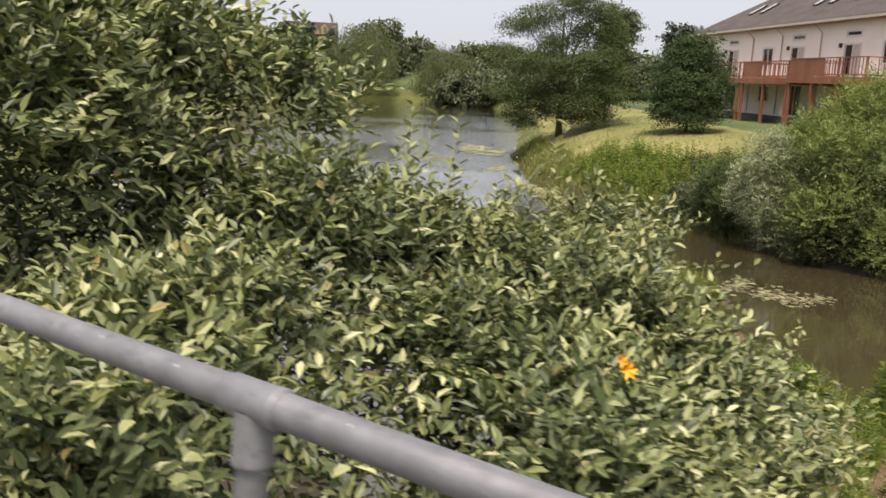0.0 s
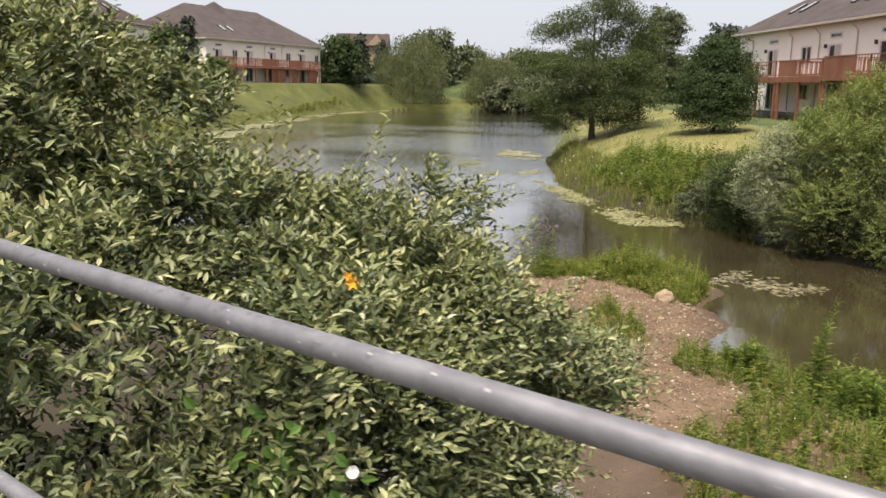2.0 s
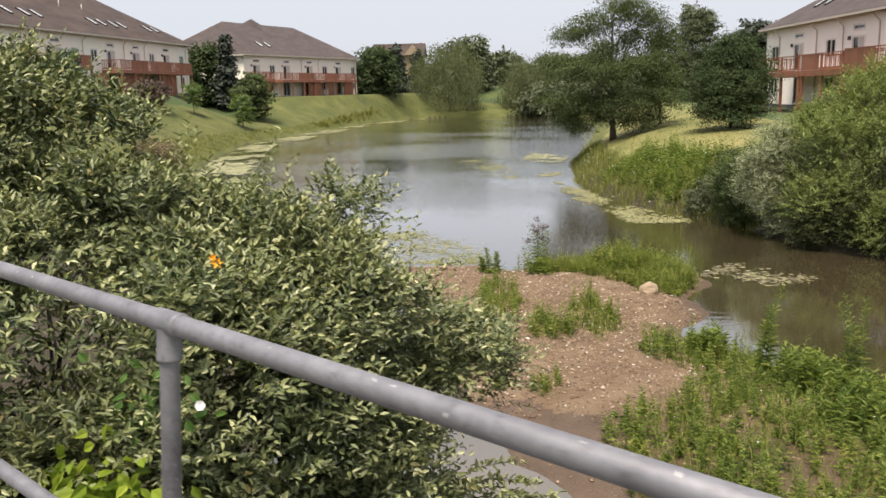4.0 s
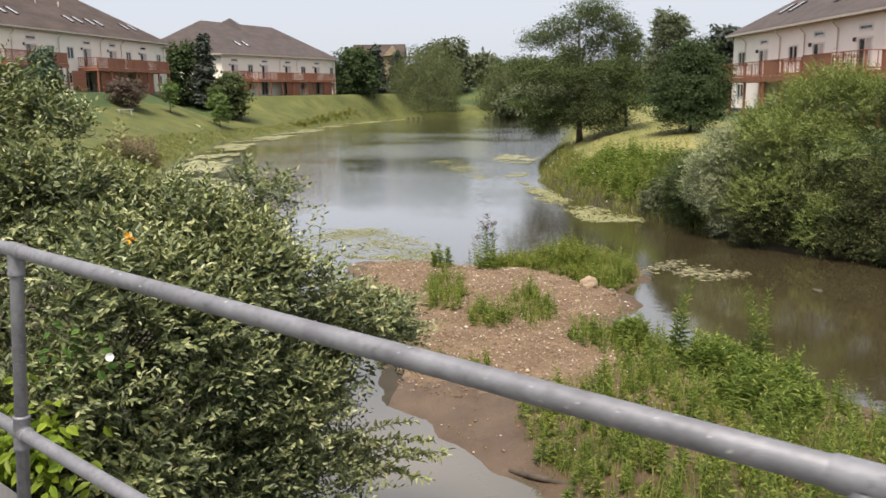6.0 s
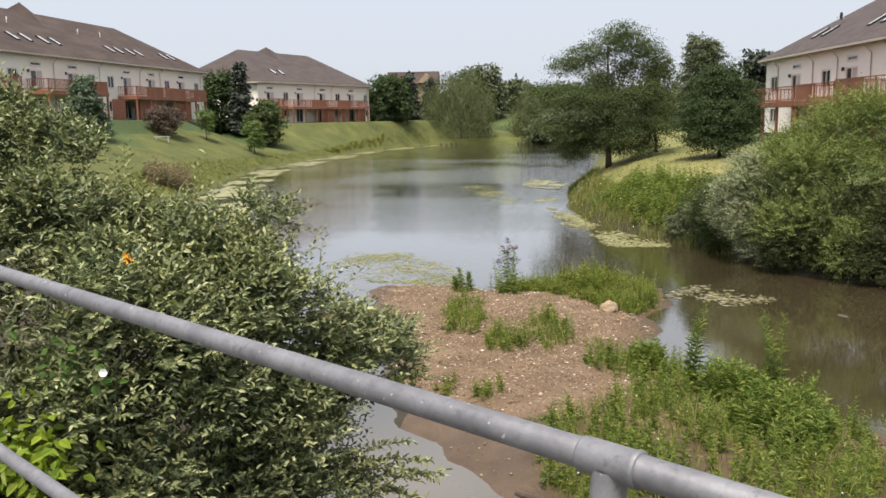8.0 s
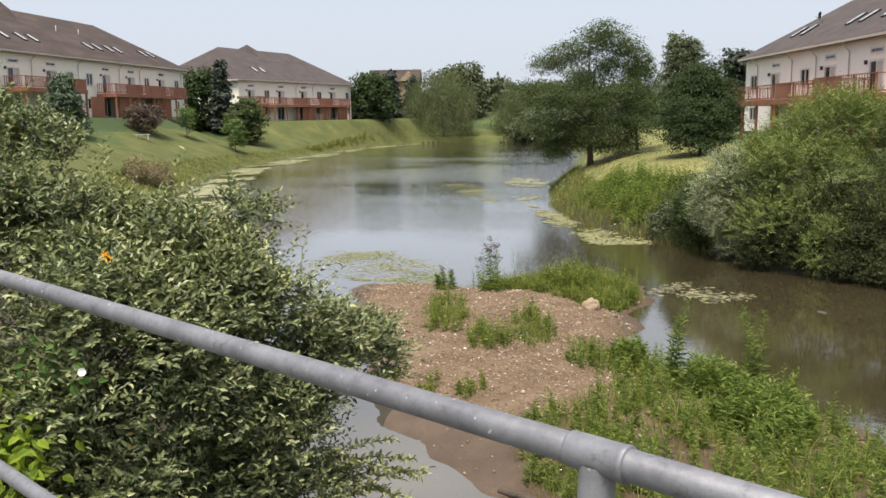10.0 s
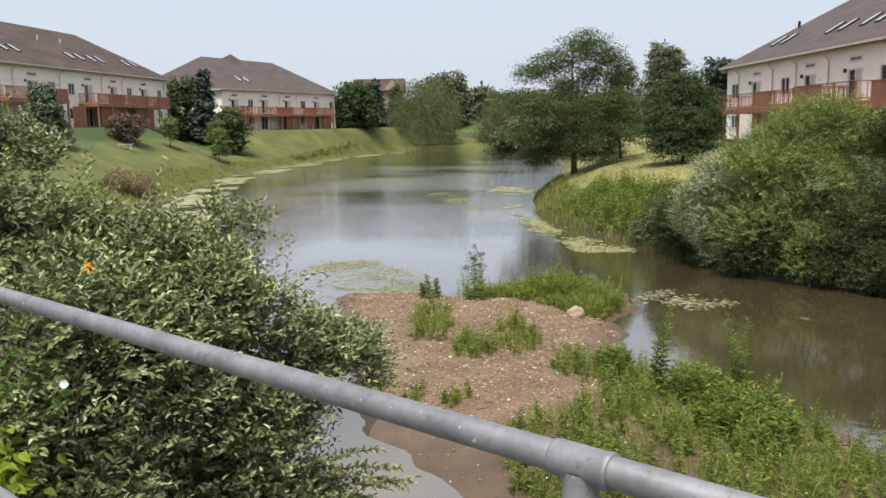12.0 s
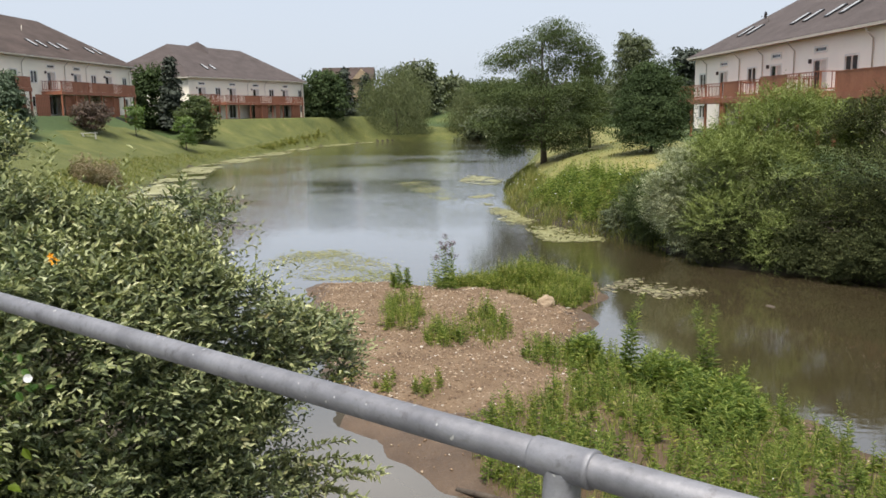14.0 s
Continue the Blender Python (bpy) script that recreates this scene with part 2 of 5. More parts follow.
M_lawn = surface("mown_lawn", 0.22, [(0.32, (0.042, 0.068, 0.02)), (0.47, (0.06, 0.09, 0.025)), (0.56, (0.088, 0.112, 0.032)), (0.75, (0.14, 0.145, 0.046))], 0.95, fine=6, bump_strength=0.9, bump_distance=0.05, stretch=(0.8, 0.22, 1))
M_rough = surface("rough_meadow", 0.35, [(0.3, (0.075, 0.092, 0.024)), (0.6, (0.135, 0.145, 0.04)), (0.8, (0.22, 0.195, 0.07))], 0.95, fine=14, bump_strength=1.0, bump_distance=0.1)
M_hay = surface("dry_mown_grass", 0.4, [(0.3, (0.125, 0.14, 0.04)), (0.5, (0.19, 0.185, 0.058)), (0.75, (0.3, 0.255, 0.1))], 0.95, fine=9, bump_strength=0.8, bump_distance=0.05, stretch=(1, 0.5, 1))
M_pebble, n_, l_, b_ = node_material("pebble", 0.8)
geo_ = n_.new("ShaderNodeNewGeometry")
rp_ = n_.new("ShaderNodeValToRGB")
for pos_, col_ in ((0.35, (0.2, 0.128, 0.076)), (0.75, (0.31, 0.213, 0.132)), (0.96, (0.45, 0.36, 0.26))):
    rp_.color_ramp.elements.new(pos_).color = (*col_, 1)
rp_.color_ramp.elements[0].color, rp_.color_ramp.elements[-1].color = (0.1, 0.066, 0.043, 1), (0.68, 0.64, 0.58, 1)
l_.new(geo_.outputs["Random Per Island"], rp_.inputs[0])
l_.new(rp_.outputs[0], b_.inputs["Base Color"])
M_rock = surface("sandstone_rock", 5, [(0.3, (0.3, 0.215, 0.135)), (0.7, (0.44, 0.34, 0.235))], 0.85, fine=50, bump_strength=0.6)
M_pad, n_, l_, b_ = node_material("floating_leaf", 0.45)
geo_ = n_.new("ShaderNodeNewGeometry")
rp_ = n_.new("ShaderNodeValToRGB")
rp_.color_ramp.elements.new(0.5).color = (0.26, 0.25, 0.1, 1)
rp_.color_ramp.elements[0].color, rp_.color_ramp.elements[-1].color = (0.15, 0.15, 0.06, 1), (0.38, 0.36, 0.2, 1)
l_.new(geo_.outputs["Random Per Island"], rp_.inputs[0])
l_.new(rp_.outputs[0], b_.inputs["Base Color"])
M_debris, n_, l_, b_ = node_material("leaf_debris", 0.6)
geo_ = n_.new("ShaderNodeNewGeometry")
rp_ = n_.new("ShaderNodeValToRGB")
rp_.color_ramp.elements.new(0.5).color = (0.16, 0.14, 0.075, 1)
rp_.color_ramp.elements[0].color, rp_.color_ramp.elements[-1].color = (0.07, 0.065, 0.035, 1), (0.3, 0.26, 0.16, 1)
l_.new(geo_.outputs["Random Per Island"], rp_.inputs[0])
l_.new(rp_.outputs[0], b_.inputs["Base Color"])
M_concrete = surface("deck_concrete", 1.5, [(0.3, (0.11, 0.105, 0.1)), (0.7, (0.17, 0.165, 0.155))], 0.85)

WATER = -3.49
# murky pond water with a light breeze on it
M_water, n_, l_, b_ = node_material("pond_water", 0.035, 0, 0.5)
b_.inputs["IOR"].default_value = 1.65
b_.inputs["Coat Weight"].default_value, b_.inputs["Coat Roughness"].default_value, b_.inputs["Coat IOR"].default_value = 1.0, 0.03, 1.42
w1_, t1_, _ = noise_ramp(n_, l_, 0.12, [(0.35, (0.045, 0.036, 0.019)), (0.65, (0.066, 0.052, 0.028))], detail=3)
# pale silt stirred up in the small pool beside the bar
tc_ = n_.new("ShaderNodeTexCoord")
mp_ = n_.new("ShaderNodeMapping")
mp_.vector_type = "TEXTURE"
mp_.inputs["Location"].default_value, mp_.inputs["Scale"].default_value = (2.2, 6.8, WATER), (3.0, 4.2, 3)
gr_ = n_.new("ShaderNodeTexGradient")
gr_.gradient_type = "SPHERICAL"
silt_ = n_.new("ShaderNodeRGB")
silt_.outputs[0].default_value = (0.15, 0.128, 0.096, 1)
l_.new(tc_.outputs["Object"], mp_.inputs[0])
l_.new(mp_.outputs[0], gr_.inputs[0])
l_.new(mix_colour(n_, l_, w1_.outputs[0], silt_.outputs[0], gr_.outputs["Fac"], "MIX"), b_.inputs["Base Color"])
_, t2_, _ = noise_ramp(n_, l_, 2.2, [(0, (0, 0, 0)), (1, (1, 1, 1))], detail=3, stretch=(1, 2.6, 1))
calm_, _, _ = noise_ramp(n_, l_, 0.05, [(0.36, (0.3, 0.3, 0.3)), (0.58, (1, 1, 1))], detail=2, stretch=(1, 2.0, 1))
wave_ = n_.new("ShaderNodeMath")
wave_.operation = "MULTIPLY"
l_.new(t2_.outputs["Fac"], wave_.inputs[0])
sep_ = n_.new("ShaderNodeSeparateXYZ")
open_ = n_.new("ShaderNodeMapRange")   # the creek is sheltered, the open pond is not
for k_, val_ in (("From Min", 18.0), ("From Max", 75.0), ("To Min", 0.06), ("To Max", 1.0)):
    open_.inputs[k_].default_value = val_
breeze_ = n_.new("ShaderNodeMath")
breeze_.operation = "MULTIPLY"
l_.new(tc_.outputs["Object"], sep_.inputs[0])
l_.new(sep_.outputs["Y"], open_.inputs["Value"])
l_.new(open_.outputs["Result"], breeze_.inputs[0])
l_.new(calm_.outputs[0], breeze_.inputs[1])
l_.new(breeze_.outputs[0], wave_.inputs[1])
bump(n_, l_, wave_.outputs[0], b_, 0.55, 0.07)
l_.new(b_.inputs["Normal"].links[0].from_socket, b_.inputs["Coat Normal"])


def siding(name, colour):
    """Lapped boards: a fine saw of height and small differences of shade."""
    m, nodes, links, b = node_material(name, 0.65)
    big, _, _ = noise_ramp(nodes, links, 0.6, [(0.3, tuple(c * 0.93 for c in colour)), (0.7, colour)])
    links.new(big.outputs[0], b.inputs["Base Color"])
    tc = nodes.new("ShaderNodeTexCoord")
    sp = nodes.new("ShaderNodeSeparateXYZ")
    links.new(tc.outputs["Object"], sp.inputs[0])
    mu = nodes.new("ShaderNodeMath")
    mu.operation = "MULTIPLY"
    mu.inputs[1].default_value = 1 / 0.18
    links.new(sp.outputs["Z"], mu.inputs[0])
    fr = nodes.new("ShaderNodeMath")
    fr.operation = "FRACT"
    links.new(mu.outputs[0], fr.inputs[0])
    bp = nodes.new("ShaderNodeBump")
    bp.invert = True
    bp.inputs["Strength"].default_value, bp.inputs["Distance"].default_value = 1.0, 0.06
    links.new(fr.outputs[0], bp.inputs["Height"])
    links.new(bp.outputs[0], b.inputs["Normal"])
    return m


M_siding = siding("cream_siding", (0.9, 0.83, 0.7))
M_siding_rose = siding("rose_beige_siding", (0.92, 0.83, 0.73))
M_trim = surface("white_trim", 3, [(0.3, (0.7, 0.68, 0.63)), (0.7, (0.8, 0.78, 0.74))], 0.5)
M_gutter = surface("beige_gutter", 3, [(0.3, (0.52, 0.47, 0.4)), (0.7, (0.6, 0.54, 0.47))], 0.5)
M_shingle = surface("asphalt_shingle", 0.5, [(0.3, (0.064, 0.05, 0.047)), (0.7, (0.104, 0.083, 0.079))], 0.95, fine=7, bump_strength=0.8, bump_distance=0.03, stretch=(1, 1, 3))
M_shingle_brown = surface("brown_shingle", 0.35, [(0.3, (0.05, 0.034, 0.029)), (0.5, (0.07, 0.05, 0.043)), (0.7, (0.1, 0.072, 0.062))], 0.95, fine=5, bump_strength=0.8, bump_distance=0.03, stretch=(1, 2.2, 0.6))
M_deck = surface("red_stained_timber", 1.2, [(0.3, (0.25, 0.095, 0.055)), (0.7, (0.38, 0.155, 0.092))], 0.65, fine=20, stretch=(1, 1, 0.4))
M_glass, n_, l_, b_ = node_material("window_glass", 0.04, 0, 0.6)
b_.inputs["Base Color"].default_value = (0.02, 0.022, 0.025, 1)
M_curtain = surface("pale_blind", 2, [(0.3, (0.5, 0.48, 0.44)), (0.7, (0.62, 0.6, 0.56))], 0.8)
# the white sky glint is painted into the panes' pale base colour
M_skylight, n_, l_, b_ = node_material("skylight_glint_glass", 0.1, 0, 0.8)
b_.inputs["Base Color"].default_value = (0.5, 0.5, 0.5, 1)

# ---- ground, pond ----
POND = [(1.5, -16), (0.6, -2), (-0.2, 4), (-1.2, 9), (-3.5, 15), (-8, 22), (-14, 31), (-19, 40), (-22.3, 49.2), (-25.2, 58.3), (-30.0, 76.5), (-31.4, 95),
        (-31.4, 124), (-28.8, 140), (-25.5, 150), (-20.5, 156.8), (-7.0, 156), (2, 150), (5, 130), (5, 100), (4, 75), (2.6, 53.9), (3.3, 43.1), (4.4, 36.7), (5.5, 33.7), (7.2, 30.6),
        (8.3, 29.1), (9.4, 27.4), (10.0, 24.5), (11.3, 23.3), (13.0, 22.2), (14.5, 21), (17, 17), (18, 10), (17, 0), (16, -16)]
BAR = [(-2, 20.7), (0.4, 20.9), (1.6, 20.2), (3.2, 20.8), (4.3, 22.3), (6.4, 21.1), (6.6, 19), (5.9, 17.4), (6.1, 16.0), (5.7, 15.0), (5.5, 14.1), (6.1, 13.0), (6.9, 12.6), (7.8, 12.1),
       (8.4, 11.0), (9.0, 9.8), (9.6, 8.5), (10.4, 6), (10, 1), (5, 1), (4.3, 5.5), (3.7, 6.5), (3.1, 7.2), (2.4, 8.1), (1.3, 9.5), (0.9, 10.7), (-0.2, 13.7), (-2, 19.8)]


# level ground before the two far house fronts: corner, direction, length, height, fall
TERRACES = [(-46.6, 101.2, 0.02, -1.0, 50, 1.8, 1.0), (-28.9, 163.5, -0.29, -0.957, 52, 1.07, 1.0)]


def signed_distance(poly, x, y):
    """Distance to the outline, positive outside."""
    inside = np.zeros(x.shape, bool)
    best = np.full(x.shape, 1e9)
    for (ax, ay), (bx, by) in zip(poly, poly[1:] + poly[:1]):
        ex, ey = bx - ax, by - ay
        s = np.clip(((x - ax) * ex + (y - ay) * ey) / (ex * ex + ey * ey), 0, 1)
        best = np.minimum(best, np.hypot(x - ax - s * ex, y - ay - s * ey))
        if ay != by:
            inside ^= ((ay > y) != (by > y)) & (x < ex * (y - ay) / ey + ax)
    return np.where(inside, -best, best)


def wobble(x, y, s, seed=0.0):
    return (np.sin(x * s + 1.3 + seed) * np.cos(y * s * 1.17 + 0.7 * seed) + 0.5 * np.sin(x * s * 2.3 - y * s * 1.9 + seed) + 0.25 * np.sin(x * s * 4.9 + y * s * 5.3 + 2 * seed)) / 1.75


def ground_height(x, y):
    x, y = np.asarray(x, float), np.asarray(y, float)
    d = signed_distance(POND, x, y) + 0.35 * wobble(x, y, 0.8)
    o = np.maximum(d, 0)
    steep = np.clip((32 - y) / 14, 0, 1)   # the near bank is steep, the lawns beyond slope gently
    left = steep * 5.2 * (1 - np.exp(-o / 8)) + (1 - steep) * (0.5 * (1 - np.exp(-o / 1.2)) + 4.6 * (1 - np.exp(-o / 22)))
    right = 3.0 * (1 - np.exp(-o / 3.0))
    s = np.clip((x + 6) / 6, 0, 1)
    side = left * (1 - s) + right * s
    far = np.clip((y - 150) / 25, 0, 1)
    side = side * (1 - far) + far * np.minimum((0.13 + 0.25 * np.clip((-12 - x) / 14, 0, 1)) * o + 0.5, 4.6 + 0.02 * o)
    land = WATER + side + 0.06 * wobble(x, y, 0.9, 2.0) * np.minimum(o, 1)
    for px_, py_, ux_, uy_, n_len, top, fall in TERRACES:
        u_ = np.clip((x - px_) * ux_ + (y - py_) * uy_, 0, n_len)
        v_ = (x - px_) * -uy_ + (y - py_) * ux_
        gap = np.hypot(x - px_ - u_ * ux_ + np.minimum(v_, 0) * uy_, y - py_ - u_ * uy_ - np.minimum(v_, 0) * ux_)
        part_ = o / (o + np.maximum(gap - 3.4, 0) + 0.01)
        rise_ = WATER + 0.2 + (top - WATER - 0.2) * part_ ** fall
        near_ = np.clip((26 - gap) / 10, 0, 1)
        land = land * (1 - near_) + rise_ * near_
    bed = WATER + np.maximum(d * 0.35, -1.2)
    z = np.where(d > 0, land, bed)
    b = -(signed_distance(BAR, x, y) + 0.25 * wobble(x, y, 1.6, 1.0))
    bar = WATER - 0.02 + np.where(b > 0, 0.36 * (1 - np.exp(-b / 1.1)), 0.3 * b) + 0.03 * wobble(x, y, 2.7, 3.0)
    return np.maximum(z, np.where(b > -1.5, bar, -1e9))


def steps(a, b, fine, grow, far_a, far_b, cap, near_a, near_b):
    mid = np.arange(a, b, fine)
    out, s, p = [], fine, b
    while p < far_b:
        out.append(p)
        s = min(s * grow, cap) if p < near_b else s * 1.3
        p += s
    low, s, p = [], fine, a - fine
    while p > far_a:
        low.append(p)
        s = min(s * grow, cap) if p > near_a else s * 1.3
        p -= s
    return np.concatenate([[far_a], low[::-1], mid, out, [far_b]])


gx = steps(-4, 14, 0.16, 1.06, -2500, 2500, 0.8, -50, 24)
gy = steps(3, 24, 0.16, 1.03, -2500, 4000, 0.9, -12, 165)
GX, GY = np.meshgrid(gx, gy)
GZ = ground_height(GX, GY)
nx, ny = len(gx), len(gy)
idx = np.arange(nx * ny).reshape(ny, nx)
quads = np.stack([idx[:-1, :-1], idx[:-1, 1:], idx[1:, 1:], idx[1:, :-1]], -1).reshape(-1, 4)
ground = mesh_np("ground", np.stack([GX, GY, GZ], -1).reshape(-1, 3), [quads], [M_lawn, M_rough, M_hay, M_gravel, M_mud, M_dark_bed], smooth=True)
cx, cy = GX.reshape(-1)[quads].mean(1), GY.reshape(-1)[quads].mean(1)
cz = GZ.reshape(-1)[quads].mean(1)
dp, db = signed_distance(POND, cx, cy), signed_distance(BAR, cx, cy) + 0.3 * wobble(cx, cy, 1.9, 5.0)
zone = np.zeros(len(quads), np.int32)
rough_width = np.where(cx > -8, 4.0, 9.5) + 2.0 * wobble(cx, cy, 0.25)
zone[dp < rough_width] = 1
zone[(cx > 4) & (cx < 14) & (cy > 33) & (cy < 120) & (dp > 1.7 + 0.5 * wobble(cx, cy, 0.5))] = 2
zone[(dp < 0.45 + 0.3 * wobble(cx, cy, 1.1)) & (cx > 2) & (cy > 15) & (cy < 60)] = 5
zone[(dp < 0) & (cz < WATER - 0.04)] = 5
zone[db < 0.5] = 4
# the bank around and below the olive bush gets the dark bed colour too
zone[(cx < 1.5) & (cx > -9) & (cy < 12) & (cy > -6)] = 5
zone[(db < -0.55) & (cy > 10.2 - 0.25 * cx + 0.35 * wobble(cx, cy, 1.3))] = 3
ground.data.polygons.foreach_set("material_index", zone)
tagged(ground, "green lawns and weedy banks sloping to a pond", "ground", kind="structure")

bm = bmesh.new()
vs = [bm.verts.new((x, y, WATER)) for x, y in ((-45, -30), (30, -30), (30, 175), (-45, 175))]
bm.faces.new(vs)
tagged(part("water", bm, M_water), "murky brown still pond water reflecting trees and sky", "water", kind="structure")

# ---- footbridge rail ----
P1, P2, P3 = [Vector((x, 0.492 - 0.6452 * x, 1.046 - 0.0028 * x)) for x in (0.101, 2.389, 4.62)]
PIPE, MID_DROP = 0.0235, 0.64
LEAN = Vector((0.052, 0.037, 1.0))   # the posts tip outward a little
along = (P3 - P1).normalized()
across = Vector((along.y, -along.x, 0))
posts = [P1 - (P2 - P1), P1, P2, P3, P3 + (P3 - P2), P3 + 2 * (P3 - P2)]
bm = bmesh.new()
side = across if (Vector((4.4, -3.9, 0)) - P3).dot(across) > 0 else -across
lo, hi = posts[0] - 6 * along - 0.07 * side, posts[-1] + 3 * along - 0.07 * side
for z in (0.0, -0.35):
    for q in (lo, hi, hi + 2.6 * side, lo + 2.6 * side):
        bm.verts.new((q.x, q.y, z))
bm.verts.ensure_lookup_table()
v = bm.verts
for f in ((0, 1, 2, 3), (7, 6, 5, 4), (0, 1, 5, 4), (1, 2, 6, 5), (2, 3, 7, 6), (3, 0, 4, 7)):
    bm.faces.new([v[i] for i in f])
tagged(part("pavement", bm, M_concrete), "plain grey concrete footbridge walkway slab", "walkway", kind="structure")

rail = tagged(new("handrail"), "weathered grey galvanised steel pipe handrail with round posts", "railing")
for name, drop in (("top_rail", 0.0), ("middle_rail", MID_DROP)):
    for a, b in zip(posts, posts[1:]):
        bm = bmesh.new()
        n = 14
        sag = [Vector((0, 0, -0.0016 * math.sin(math.pi * i / n) - drop)) for i in range(n + 1)]
        tube(bm, [a.lerp(b, i / n) + sag[i] - drop * Vector((LEAN.x, LEAN.y, 0)) for i in range(n + 1)], [PIPE] * (n + 1), 28, cap=False)
        part(name, bm, M_pipe, rail)
for p in posts:
    bm = bmesh.new()
    tube(bm, [p - LEAN * p.z, p - LEAN * 0.075, p - LEAN * 0.02], [PIPE * 0.94] * 3, 24)
    post = part("post", bm, M_pipe, rail)
    r = PIPE
    for k, drop in enumerate((0.0, MID_DROP)):
        c = p - LEAN * drop
        bm = bmesh.new()
        # sleeve of the tee with rounded lips
        h = 0.048
        prof = [(-h, r * 1.02), (-h, r * 1.12), (-h + 0.003, r * 1.15), (h - 0.01, r * 1.15), (h - 0.007, r * 1.2), (h, r * 1.2), (h + 0.002, r * 1.16), (h + 0.002, r * 1.02)]
        tube(bm, [c + along * s for s, _ in prof], [q for _, q in prof], 28, cap=False)
        down = 0.085 if k == 0 else 0.06
        prof = [(-0.01, r * 1.16), (-down + 0.012, r * 1.16), (-down + 0.006, r * 1.24), (-down, r * 1.22), (-down - 0.002, r * 0.96)]
        tube(bm, [c + LEAN * s for s, _ in prof], [q for _, q in prof], 26, cap=False)
        if k == 1:
            tube(bm, [c - LEAN * s for s, _ in prof], [q for _, q in prof], 26, cap=False)
        tee = part("tee_fitting", bm, M_pipe, post)
    bm = bmesh.new()
    foot = p - LEAN * p.z
    tube(bm, [(foot.x, foot.y, 0.0), (foot.x, foot.y, 0.012), (foot.x, foot.y, 0.014)], [0.065, 0.065, 0.06], 24)
    part("base_flange", bm, M_pipe, post)


# ---- plants ----
def ellipsoid_points(balls, n, inner, outer, keep):
    """Points in the shells of overlapping ellipsoids, with outward directions."""
    pts, nors = [], []
    area = np.array([b[3] * b[4] + b[4] * b[5] + b[3] * b[5] for b in balls])
    for b, share in zip(balls, area / area.sum()):
        m = int(n * share)
        d = unit(RNG.normal(size=(m, 3)))
        f = 1 - (1 - RNG.uniform(0, 1, m) ** 0.6) * (1 - inner) + RNG.normal(0, outer, m)
        bump_ = 1 + 0.09 * wobble(d[:, 0] * 5 + b[0], d[:, 1] * 5 + d[:, 2] * 4, 1.0, b[1])
        p = np.array(b[:3]) + d * np.array(b[3:]) * (f * bump_)[:, None]
        nor = unit(d / np.array(b[3:]))
        ok = keep(p, nor)
        for c in balls:
            if c is not b:
                ok &= (((p - np.array(c[:3])) / np.array(c[3:])) ** 2).sum(1) > 0.62
        pts.append(p[ok])
        nors.append(nor[ok])
    return np.concatenate(pts), np.concatenate(nors)


def sprigs(p, nor, k, length, leaf, width, rise=0.5):
    """k leaves along each of the arching shoots that start at p, broad sides to the light."""
    n = len(p)
    d = unit(nor * 0.8 + RNG.normal(0, 0.4, (n, 3)) + np.array([0, 0, rise]))
    bow = unit(nor * np.array([1, 1, 0.2]) + RNG.normal(0, 0.3, (n, 3))) * 0.5 - np.array([0, 0, 0.35])
    t = (np.arange(k) + 0.6) / k
    lens = length * RNG.uniform(0.6, 1.35, (n, 1))
    base = p[:, None] + d[:, None] * (t[None] * lens)[..., None] + bow[:, None] * (0.45 * t[None] ** 2 * lens)[..., None]
    run = unit(d[:, None] + bow[:, None] * (0.9 * t)[None, :, None])
    sky_ = unit(np.array([0, 0, 1.0]) + 0.55 * nor + RNG.normal(0, 0.25, (n, 3)))
    a = unit(np.cross(run, sky_[:, None]))
    sgn = np.where(np.arange(k) % 2 == 0, 1.0, -1.0)
    b = np.cross(a, run)
    axis = unit(a * sgn[None, :, None] * 0.8 + b * (RNG.normal(0.15, 0.4, (n, k)))[..., None] + run * (0.45 + 0.7 * t ** 3)[None, :, None] + RNG.normal(0, 0.16, (n, k, 3)))
    up = unit(sky_[:, None] + RNG.normal(0, 0.35, (n, k, 3)))
    size = leaf * RNG.uniform(0.65, 1.2, (n, k)) * (1 - 0.45 * np.abs(t - 0.5))[None]
    return base.reshape(-1, 3), axis.reshape(-1, 3), up.reshape(-1, 3), size.reshape(-1), (size * width).reshape(-1), d


def limbs(bm, base, top, n, spread, radius, rise=0.5):
    """A tapered trunk with curved limbs; gives the limbs' ends."""
    base, top = Vector(base), Vector(top)
    h = (top - base).length
    bend = Vector((random.uniform(-1, 1), random.uniform(-1, 1), 0)) * 0.04 * h
    spine = [base.lerp(top, i / 7) + bend * math.sin(math.pi * i / 7) for i in range(8)]
    tube(bm, spine, [radius * (1.25 if i == 0 else 1 - 0.8 * i / 7) for i in range(8)], 10)
    tips = []
    for i in range(n):
        f = 0.25 + 0.7 * i / max(n - 1, 1)
        start = spine[int(f * 7)].lerp(spine[min(int(f * 7) + 1, 7)], f * 7 % 1)
        a = i * 2.4 + random.uniform(-0.4, 0.4)
        reach = spread * (1.05 - 0.65 * f) * random.uniform(0.75, 1.1)
        end = start + Vector((math.cos(a) * reach, math.sin(a) * reach, rise * reach * random.uniform(0.5, 1.2)))
        mid = start.lerp(end, 0.5) + Vector((0, 0, 0.12 * reach))
        r0 = radius * (1 - 0.75 * f) * 0.55
        tube(bm, [start, start.lerp(mid, 0.6), mid, end], [r0, r0 * 0.75, r0 * 0.55, r0 * 0.2], 6)
        tips += [mid, end]
    return tips


